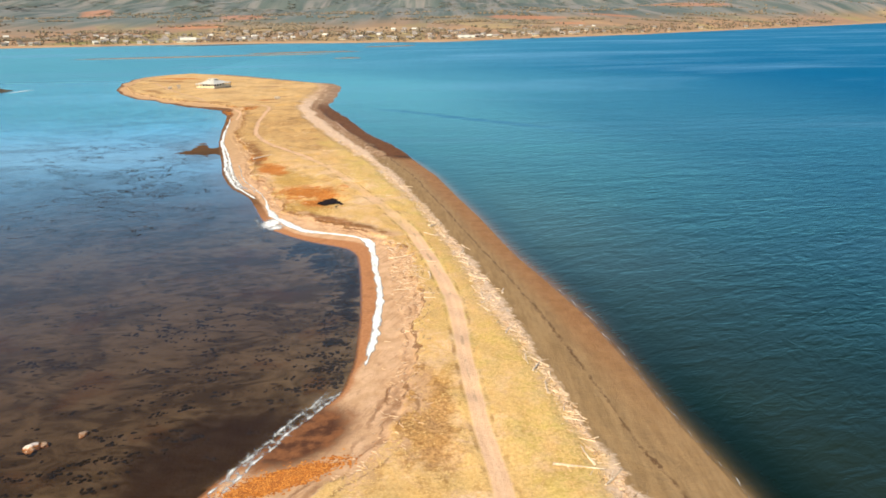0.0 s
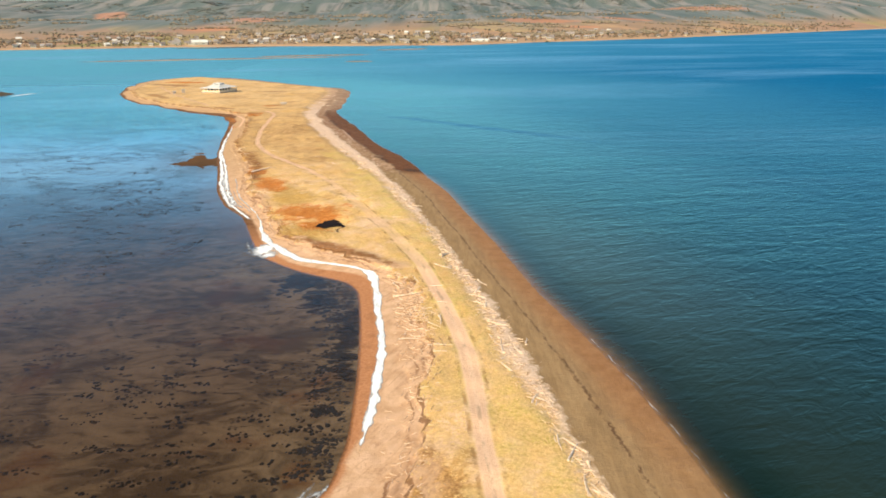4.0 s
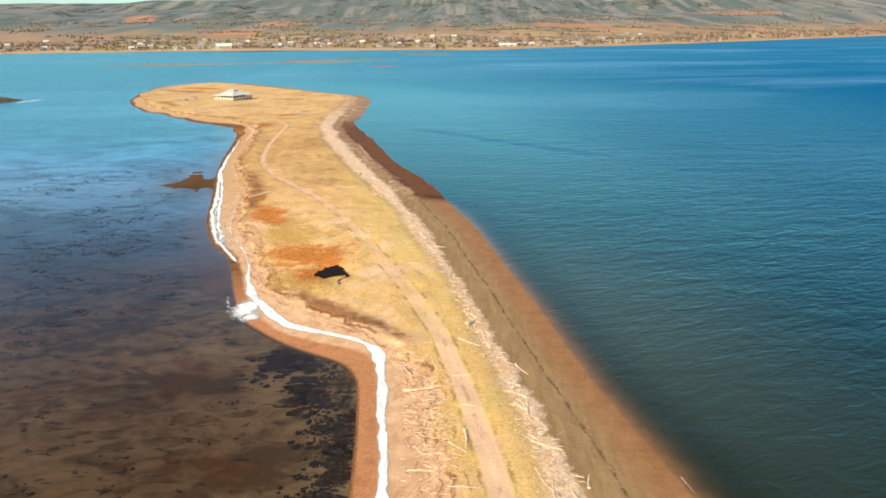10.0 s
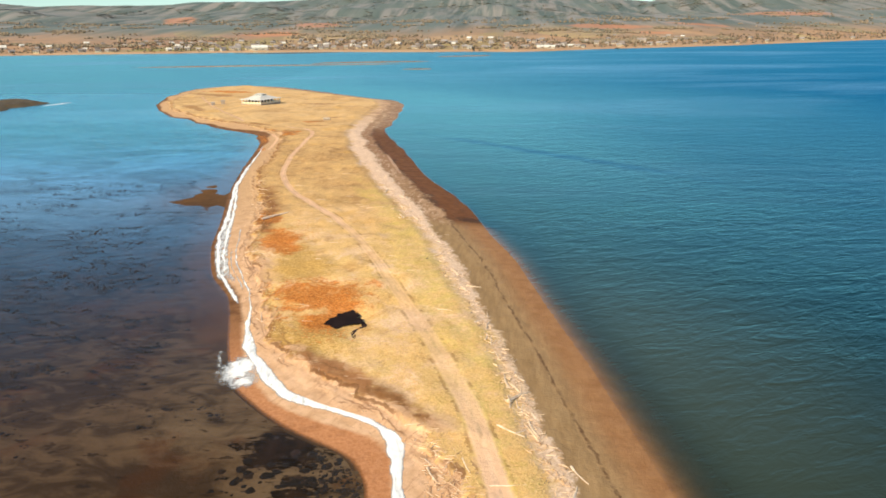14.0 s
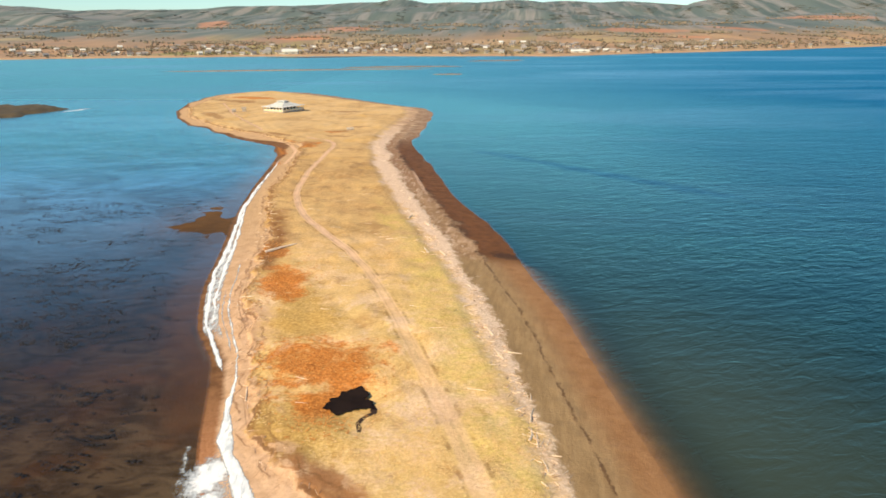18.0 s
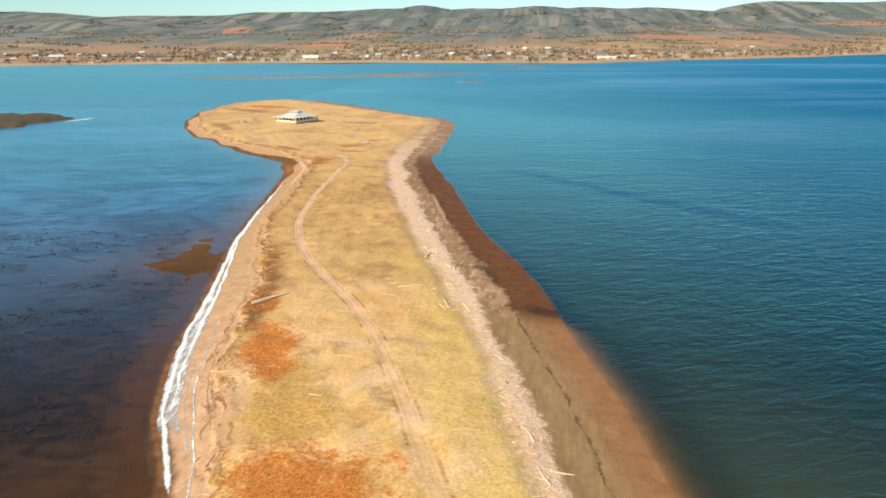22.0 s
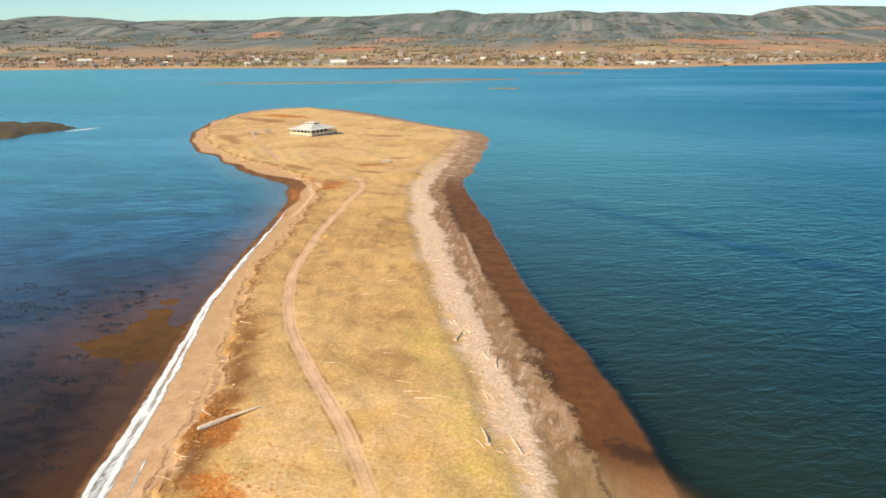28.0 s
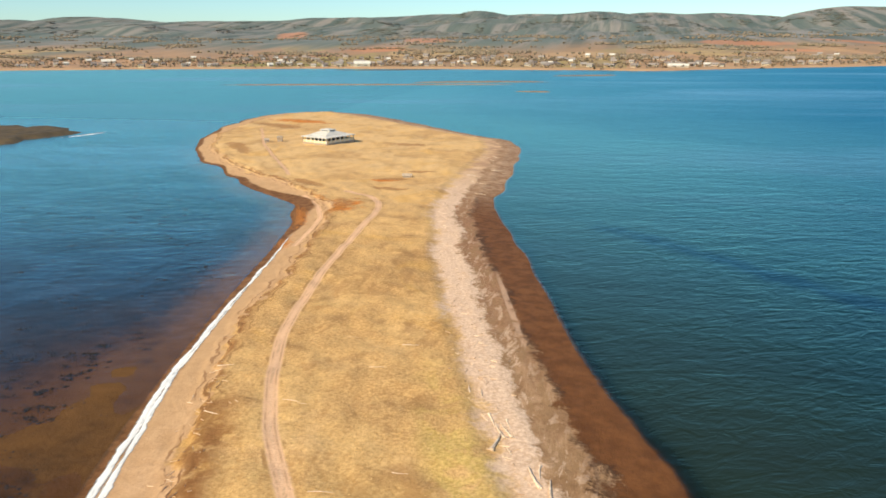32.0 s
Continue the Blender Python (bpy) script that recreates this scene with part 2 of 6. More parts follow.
    pale = m.mix(m.calc("MULTIPLY", m.step(m.noise(1.7, 5.0, 0.7, m.scaled((1.3, 0.5, 1.0)), 0.5), 0.54, 0.66), 0.45), pale, (0.38, 0.23, 0.14))
    pale = m.mix(m.calc("MULTIPLY", m.step(m.noise(0.42, 5.0, 0.7, m.scaled((1.2, 0.6, 1.0)), 0.8), 0.52, 0.64), 0.35), pale, (0.46, 0.29, 0.17))
    pale = m.mix(m.calc("MULTIPLY", m.attr("north"), 0.75), pale, m.mix(m.step(fine, 0.36, 0.68), (0.62, 0.43, 0.30), (0.86, 0.67, 0.51)))
    pale = m.mix(m.calc("MULTIPLY", m.step(m.axis(1), 325.0, 390.0), 0.75), pale, m.mix(m.step(m.noise(0.18, 5.0, 0.7), 0.4, 0.62), (0.60, 0.40, 0.22), (0.36, 0.20, 0.11)))
    damp = m.mix(m.step(m.noise(0.9, 4.0, 0.6, m.scaled((1.3, 0.2, 1.0))), 0.3, 0.7), (0.285, 0.183, 0.086), (0.385, 0.255, 0.125))
    red = m.mix(m.step(mid, 0.3, 0.7), (0.275, 0.135, 0.054), (0.36, 0.192, 0.084))
    weedy = m.mix(m.step(mid, 0.3, 0.75), (0.120, 0.047, 0.014), (0.20, 0.084, 0.027))
    weedy = m.mix(m.calc("MULTIPLY", m.step(m.calc("ADD", m.axis(1), m.calc("MULTIPLY", ragged, 9.0)), 222.0, 285.0), 0.6), weedy, m.mix(m.step(mid, 0.35, 0.65), (0.110, 0.046, 0.016), (0.20, 0.090, 0.036)))
    north = m.step(m.calc("ADD", m.axis(1), m.calc("MULTIPLY", wob, 0.8)), 200.0, 207.0)
    right = m.mix(m.step(m.calc("ADD", m.attr("wet"), m.calc("MULTIPLY", ragged, 0.03)), 0.36, 0.85), damp, m.mix(m.step(m.axis(1), 52.0, 92.0), damp, red))
    wrackline = m.calc("MULTIPLY", m.step(m.calc("ABSOLUTE", m.calc("ADD", m.calc("SUBTRACT", m.attr("wet"), 0.42), m.calc("ADD", m.calc("MULTIPLY", wob2, 0.05), m.calc("MULTIPLY", ragged, 0.02)))), 0.03, 0.006), m.step(mid, 0.36, 0.56))
    wrackline.node.name = "wrack"
    right = m.mix(m.calc("MULTIPLY", wrackline, 0.75), right, (0.085, 0.036, 0.015))
    beach_n = m.mix(m.step(fine, 0.35, 0.66), (0.24, 0.125, 0.062), (0.43, 0.25, 0.145))
    beach_n = m.mix(m.step(m.axis(1), 285.0, 225.0), beach_n, m.mix(m.step(m.noise(0.35, 5.0, 0.7, m.scaled((1.2, 0.5, 1.0)), 0.8), 0.35, 0.65), (0.27, 0.155, 0.076), (0.50, 0.325, 0.19)))
    streak = m.step(m.noise(0.8, 5.0, 0.7, m.scaled((1.0, 0.3, 1.0)), 0.6), 0.47, 0.6)
    right_n = m.mix(m.step(m.calc("ADD", m.attr("wet"), m.calc("ADD", m.calc("MULTIPLY", ragged, 0.07), m.calc("MULTIPLY", wob2, 0.12))), 0.41, 0.50), m.mix(m.calc("MULTIPLY", streak, 0.75), beach_n, m.mix(mid, (0.26, 0.155, 0.076), (0.38, 0.24, 0.125))), weedy)
    rim = m.step(m.calc("ABSOLUTE", m.calc("SUBTRACT", m.calc("ADD", m.attr("wet"), m.calc("ADD", m.calc("MULTIPLY", ragged, 0.07), m.calc("MULTIPLY", wob2, 0.12))), 0.45)), 0.085, 0.02)
    right_n = m.mix(m.calc("MULTIPLY", m.calc("MULTIPLY", rim, m.step(m.noise(0.12, 3.0), 0.42, 0.58)), 0.8), right_n, (0.05, 0.022, 0.010))
    fingers = m.calc("MULTIPLY", m.step(m.noise(0.62, 5.0, 0.72, m.scaled((1.3, 0.35, 1.0)), 0.9), 0.53, 0.59), m.step(m.attr("wet"), 0.5, 0.15))
    right_n = m.mix(m.calc("MULTIPLY", fingers, 0.6), right_n, pale)
    crest = m.calc("MULTIPLY", m.step(m.calc("ADD", m.near(-33.6, 267, 0.75, 23, 16), m.calc("MULTIPLY", wob2, 0.25)), 0.2, 0.6), m.step(mid, 0.34, 0.5))
    right_n = m.mix(m.calc("MULTIPLY", crest, 0.8), right_n, (0.56, 0.38, 0.26))
    right_n = m.mix(m.calc("MULTIPLY", m.step(m.calc("ADD", m.axis(1), m.calc("MULTIPLY", ragged, 5.0)), 315.0, 365.0), 0.7), right_n, m.mix(m.step(m.noise(0.3, 5.0, 0.7, warp=0.8), 0.42, 0.62), (0.33, 0.205, 0.12), (0.56, 0.40, 0.265)))
    tip = m.step(m.calc("ADD", m.near(-8.2, 206.8, 4.4, 2.6, -14), m.calc("ADD", m.calc("MULTIPLY", wob, 0.3), m.calc("MULTIPLY", ragged, 0.22))), 0.15, 0.65)
    right_n = m.mix(m.calc("MULTIPLY", tip, 0.7), right_n, (0.030, 0.016, 0.010))
    right = m.mix(north, right, right_n)
    leftwet = m.mix(m.step(fine, 0.3, 0.7), (0.40, 0.175, 0.072), (0.52, 0.255, 0.125))
    leftwet = m.mix(m.calc("MULTIPLY", m.step(mid, 0.5, 0.68), 0.3), leftwet, (0.17, 0.065, 0.03))
    leftwet = m.mix(m.step(m.axis(1), 136.0, 160.0), leftwet, m.mix(m.step(mid, 0.35, 0.65), (0.13, 0.060, 0.025), (0.25, 0.125, 0.055)))
    # the fringe of the lagoon's floor and the sea's floor
    mud = m.mix(m.step(wide, 0.35, 0.65), (0.050, 0.034, 0.021), (0.105, 0.070, 0.042))
    seafloor = m.mix(wide, (0.045, 0.026, 0.014), (0.075, 0.043, 0.023))

    washed = m.calc("MULTIPLY", m.calc("MULTIPLY", m.step(m.attr("lv"), 4.2, 1.0), m.step(m.attr("north"), 0.3, 0.0)), m.step(m.noise(0.17, 5.0, 0.65, warp=1.2), 0.50, 0.58))
    grass = m.mix(m.calc("MULTIPLY", washed, 0.75), grass, sand)
    col = m.mix(line("lv", -0.4, 0.4, 1.2, 0.5), sand, grass)
    edge = m.calc("ADD", m.attr("lv"), m.calc("ADD", m.calc("MULTIPLY", wob, 0.28), m.calc("MULTIPLY", wob2, 0.3)))
    for level, half, seed, tone, earth in ((0.05, 0.34, 0.13, 0.8, (0.150, 0.068, 0.028)), (-1.35, 0.2, 0.19, 0.65, (0.22, 0.105, 0.048)), (1.5, 0.26, 0.23, 0.55, (0.20, 0.095, 0.035))):
        cut = m.step(m.calc("ABSOLUTE", m.calc("SUBTRACT", edge, level)), half, half * 0.3)
        col = m.mix(m.calc("MULTIPLY", m.calc("MULTIPLY", cut, m.step(m.noise(seed, 3.0, 0.6), 0.43, 0.53)), tone), col, earth)
    tr = m.calc("ADD", m.attr("track"), m.calc("MULTIPLY", wob2, 0.42))
    track = m.mix(m.step(m.calc("ABSOLUTE", m.calc("SUBTRACT", m.attr("track"), 0.62)), 0.18, 0.42),
                  m.mix(fine, (0.68, 0.43, 0.26), (0.82, 0.57, 0.38)), m.mix(fine, (0.71, 0.47, 0.29), (0.86, 0.61, 0.42)))
    verge = m.calc("MULTIPLY", m.step(m.calc("ABSOLUTE", m.calc("SUBTRACT", m.calc("ADD", m.attr("track"), m.calc("MULTIPLY", wob2, 0.3)), 1.6)), 0.45, 0.1), m.step(m.noise(0.3, 4.0, 0.7), 0.45, 0.6))
    col = m.mix(m.calc("MULTIPLY", verge, 0.6), col, (0.27, 0.14, 0.055))
    rut = m.calc("MULTIPLY", m.step(m.attr("track"), 0.4, 0.15), m.step(m.noise(0.5, 5.0, 0.7, m.scaled((1, 0.3, 1))), 0.5, 0.62))
    track = m.mix(m.calc("MULTIPLY", rut, 0.55), track, (0.33, 0.21, 0.13))
    track = m.mix(m.calc("MULTIPLY", m.attr("north"), 0.35), track, m.mix(fine, (0.50, 0.30, 0.165), (0.64, 0.41, 0.25)))
    wheel = m.calc("MULTIPLY", m.step(m.calc("ABSOLUTE", m.calc("SUBTRACT", m.calc("ADD", m.attr("track"), m.calc("MULTIPLY", wob2, 0.12)), 0.72)), 0.24, 0.08), m.calc("MULTIPLY", m.step(m.axis(1), 140.0, 185.0), m.step(m.noise(0.35, 4.0, 0.7), 0.36, 0.56)))
    track = m.mix(m.calc("MULTIPLY", wheel, 0.55), track, (0.40, 0.235, 0.135))
    col = m.mix(m.calc("MULTIPLY", m.step(tr, 1.5, 0.85), m.attr("worn")), col, track)
    col = m.mix(line("rv", 0.9, -2.2, 1.6, 0.75), col, pale)
    col = m.mix(line("rd", 0.5, -0.5, 1.0, 0.5), col, right)
    col = m.mix(line("lw_wet", 0.5, -0.4, 0.5), col, leftwet)
    muddy = m.step(m.calc("ADD", m.near(-13.5, 64.5, 7.0, 9.0, -35), m.calc("MULTIPLY", wob, 0.12)), 0.1, 0.5)
    muddy = m.calc("MULTIPLY", muddy, line("lv", -2.2, -3.6, 0.7, 0.2))
    col = m.mix(muddy, col, m.mix(m.step(mid, 0.36, 0.6), (0.085, 0.036, 0.020), (0.25, 0.105, 0.045)))
    col = m.mix(m.step(m.calc("ADD", m.near(-13.4, 57.2, 5.6, 2.1, 20), m.calc("MULTIPLY", wob, 0.3)), 0.1, 0.35), col, m.mix(m.step(fine, 0.35, 0.65), (0.30, 0.085, 0.012), (0.66, 0.25, 0.04)))
    col = m.mix(line("lw", 0.2, -0.6, 0.3), col, mud)
    col = m.mix(line("rw", -0.6, -7.0, 0.5), col, seafloor)
    col = m.mix(m.calc("MULTIPLY", north, m.calc("MULTIPLY", line("rw", 0.1, -0.7, 0.4), line("rw", -7.0, -3.0, 0.8))), col, (0.018, 0.012, 0.010))
    pond = m.near(-22.3, 152.8, 1.5, 1.6, 0)
    for x, y, rx, ry, turn in ((-20.3, 152.9, 0.45, 1.2, 48), (-19.5, 151.5, 0.42, 1.2, 18), (-19.8, 150.5, 0.4, 1.1, -38), (-20.35, 149.2, 0.36, 1.2, -8), (-20.1, 147.6, 0.3, 1.2, 16)):
        pond = m.calc("MAXIMUM", pond, m.near(x, y, rx, ry, turn))
    col = m.mix(m.step(m.calc("ADD", pond, m.calc("MULTIPLY", wob2, 0.4)), 0.05, 0.2), col, (0.045, 0.026, 0.02))
    rough = m.mix(m.step(m.attr("wet"), 0.15, 0.5), (0.95, 0.95, 0.95), (0.75, 0.75, 0.75))
    m.bsdf.inputs["Specular IOR Level"].default_value = 0.18
    m.bump(m.calc("ADD", fine, m.calc("MULTIPLY", mid, 1.6)), 0.4, 0.25)
    return m.color(col, rough)


def bed_material():
    """The lagoon's muddy floor, and the sea's."""
    m = Net("lagoon_bed", 0.9)
    fine, mid, wide = m.noise(2.6, 6.0, 0.7), m.noise(0.45, 5.0, 0.65), m.noise(0.07, 4.0, 0.6)
    wob = m.calc("MULTIPLY", m.calc("SUBTRACT", mid, 0.5), 5.0)
    ragged = m.calc("MULTIPLY", m.calc("SUBTRACT", m.noise(0.21, 5.0, 0.7, warp=1.2), 0.5), 9.0)
    cloud = m.noise(0.28, 5.0, 0.62, m.scaled((0.7, 1.25, 1.0)), 1.3)
    mud = m.mix(m.step(m.calc("ADD", m.calc("MULTIPLY", wide, 0.5), m.calc("MULTIPLY", cloud, 0.5)), 0.40, 0.60), (0.076, 0.055, 0.034), (0.200, 0.155, 0.105))
    mud = m.mix(m.step(m.axis(1), 112.0, 178.0), mud, m.mix(m.step(cloud, 0.38, 0.64), (0.018, 0.012, 0.007), (0.060, 0.037, 0.020)))
    mud = m.mix(m.calc("MULTIPLY", m.step(m.noise(0.8, 4.0, 0.6, m.scaled((0.6, 1.2, 1.0)), 0.3), 0.6, 0.66), 0.7), mud, (0.022, 0.016, 0.012))
    mud = m.mix(m.calc("MULTIPLY", m.step(m.noise(0.11, 4.0, 0.6), 0.56, 0.66), 0.45), mud, (0.115, 0.050, 0.014))
    blots = m.calc("MULTIPLY", m.calc("SUBTRACT", m.noise(0.55, 5.0, 0.7, m.scaled((0.55, 1.3, 1.0)), 0.8), 0.5), 5.5)
    blackmud = m.calc("MAXIMUM", m.near(-21.8, 124.0, 5.4, 4.6, -25), m.calc("SUBTRACT", m.calc("MAXIMUM", m.near(-18.6, 116.0, 4.2, 8.0, 12), m.near(-12.3, 103.0, 3.0, 22.0, 2)), 0.30))
    blackmud = m.step(m.calc("ADD", blackmud, m.calc("ADD", m.calc("MULTIPLY", blots, 0.5), m.calc("MULTIPLY", wob, 0.12))), 0.16, 0.36)
    mud = m.mix(m.calc("MULTIPLY", blackmud, 0.95), mud, m.mix(m.step(mid, 0.4, 0.6), (0.003, 0.002, 0.002), (0.026, 0.016, 0.010)))
    darkshore = m.step(m.calc("ADD", m.near(-21, 61, 10, 15, -35), m.calc("MULTIPLY", wob, 0.16)), 0.0, 0.6)
    mud = m.mix(m.calc("MULTIPLY", darkshore, 0.85), mud, (0.030, 0.015, 0.008))
    mud = m.mix(m.calc("MULTIPLY", m.calc("MULTIPLY", m.step(m.axis(1), 165.0, 225.0), m.step(m.calc("ADD", m.attr("lw"), wob), -7.0, -18.0)), 0.7), mud, m.mix(m.step(m.noise(0.06, 5.0, 0.7), 0.4, 0.6), (0.018, 0.015, 0.014), (0.06, 0.045, 0.032)))
    ochre = m.step(m.calc("ADD", m.attr("shoal"), m.calc("MULTIPLY", wob, 0.16)), 0.05, 1.0)
    mud = m.mix(m.calc("MULTIPLY", ochre, 0.85), mud, m.mix(m.step(m.axis(1), 195.0, 285.0), m.mix(mid, (0.070, 0.033, 0.011), (0.145, 0.070, 0.022)), m.mix(mid, (0.17, 0.082, 0.022), (0.28, 0.145, 0.040))))
    seafloor = m.mix(wide, (0.045, 0.026, 0.014), (0.075, 0.043, 0.023))
    m.bsdf.inputs["Specular IOR Level"].default_value = 0.18
    m.bump(m.calc("ADD", fine, m.calc("MULTIPLY", mid, 1.6)), 0.4, 0.2)
    return m.color(m.mix(m.step(m.attr("rw"), 0.0, -1.0), mud, seafloor))


def water_material():
    m = Net("water", 0.1)
    n, l = m.nodes, m.links
    turb, calm = m.attr("turbid"), m.attr("calm")
    warp = m.noise(0.02, 3.0)
    ripple = m.noise(0.58, 3.0, 0.55, m.turned(-28.0, (0.5, 1.0, 1.0)), 1.4)
    chop = m.noise(0.30, 2.0, 0.5, m.turned(-24.0, (0.4, 1.0, 1.0)), 1.2)
    gust = m.step(m.noise(0.03, 5.0, 0.65, m.scaled((0.7, 1.3, 1.0)), 0.8), 0.36, 0.68)
    slick = m.calc("MULTIPLY", m.step(m.noise(0.03, 6.0, 0.66, m.scaled((0.7, 1.0, 1.0)), 1.4), 0.38, 0.62), m.step(m.axis(1), 120.0, 215.0))
    rippled = m.calc("MULTIPLY", ripple, m.calc("ADD", 0.75, m.calc("MULTIPLY", gust, 0.5)))
    swell = m.noise(0.11, 3.0, 0.55, m.scaled((0.3, 1.0, 1.0)), 0.7)
    height = m.calc("ADD", m.calc("ADD", rippled, m.calc("MULTIPLY", swell, 1.3)), m.calc("MULTIPLY", chop, 1.2))
    still = m.calc("SUBTRACT", 1.0, m.calc("MULTIPLY", calm, 0.82))
    height = m.calc("MULTIPLY", m.calc("MULTIPLY", height, still), m.calc("SUBTRACT", 1.0, m.attr("lee")))
    normal = m.bump(height, 0.55, 0.25)
    body = m.mix(gust, (0.003, 0.0115, 0.0070), (0.005, 0.0180, 0.0110))
    body = m.mix(m.attr("offshore"), body, m.mix(gust, (0.001, 0.0065, 0.0070), (0.0015, 0.0100, 0.0100)))
    weeds = m.step(m.noise(0.011, 4.0, 0.6, m.scaled((0.5, 1.9, 1.0)), 0.9), 0.58, 0.7)
    body = m.mix(m.calc("MULTIPLY", weeds, 0.5), body, (0.002, 0.009, 0.020))
    body = m.mix(m.calc("MULTIPLY", m.attr("murk"), 0.8), body, (0.056, 0.076, 0.057))
    body = m.mix(calm, body, m.mix(m.step(warp, 0.35, 0.65), (0.024, 0.019, 0.013), (0.042, 0.033, 0.024)))
    # long dark band, painted into both the water colour and the reflection tint
    dark_band = m.step(m.calc("ADD", m.near(12, 286, 80, 5.0, -44), m.calc("MULTIPLY", m.calc("SUBTRACT", m.noise(0.12, 4.0), 0.5), 1.6)), 0.0, 0.9)
    body = m.mix(m.calc("MULTIPLY", dark_band, 0.7), body, (0.003, 0.010, 0.022))
    deep = n.new("ShaderNodeBsdfDiffuse")
    m.put(deep.inputs["Color"], body)
    clear = n.new("ShaderNodeBsdfTransparent")
    m.put(clear.inputs["Color"], m.mix(calm, m.mix(m.attr("deep"), (0.97, 0.97, 0.96), (0.42, 0.55, 0.54)), m.mix(m.attr("deep"), (0.92, 0.88, 0.82), (0.74, 0.66, 0.57))))
    under = n.new("ShaderNodeMixShader")
    l.new(turb, under.inputs[0])
    l.new(clear.outputs[0], under.inputs[1])
    l.new(deep.outputs[0], under.inputs[2])
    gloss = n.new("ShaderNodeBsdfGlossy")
    # pale streaks painted into the reflection tint
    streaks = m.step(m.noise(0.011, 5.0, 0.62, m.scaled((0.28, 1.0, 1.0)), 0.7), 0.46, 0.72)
    # reflection tint painted by place: darker out to sea, bluer up the lagoon
    m.put(gloss.inputs["Color"], m.mix(m.calc("MULTIPLY", dark_band, 0.5), m.mix(m.calc("MULTIPLY", streaks, 0.42), m.mix(calm, m.mix(m.attr("gloss_dim"), (0.56, 1.0, 0.88), (0.03, 0.33, 0.47)), m.mix(m.step(m.axis(1), 190.0, 290.0), (0.92, 0.88, 0.80), (0.56, 0.76, 0.84))), (0.80, 1.0, 1.0)), (0.22, 0.55, 0.72)))
    m.put(gloss.inputs["Roughness"], m.calc("SUBTRACT", 0.3, m.calc("MULTIPLY", calm, 0.18)))
    l.new(normal, gloss.inputs["Normal"])
    facing = n.new("ShaderNodeLayerWeight")
    facing.inputs["Blend"].default_value = 0.5
    l.new(normal, facing.inputs["Normal"])
    sheen = m.calc("MULTIPLY", m.calc("ADD", m.calc("SUBTRACT", 0.004, m.calc("MULTIPLY", calm, 0.002)), m.calc("MULTIPLY", m.calc("POWER", facing.outputs["Facing"], m.calc("ADD", 4.6, m.calc("MULTIPLY", calm, 1.4))), m.calc("ADD", 1.32, m.calc("MULTIPLY", calm, 0.85)))), m.calc("SUBTRACT", 1.0, m.calc("MULTIPLY", calm, m.calc("SUBTRACT", 0.12, m.calc("MULTIPLY", slick, 0.5)))))
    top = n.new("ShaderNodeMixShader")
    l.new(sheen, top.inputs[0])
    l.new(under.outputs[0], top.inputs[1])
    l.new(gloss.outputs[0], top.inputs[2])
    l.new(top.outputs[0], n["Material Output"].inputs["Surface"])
    return m.mat


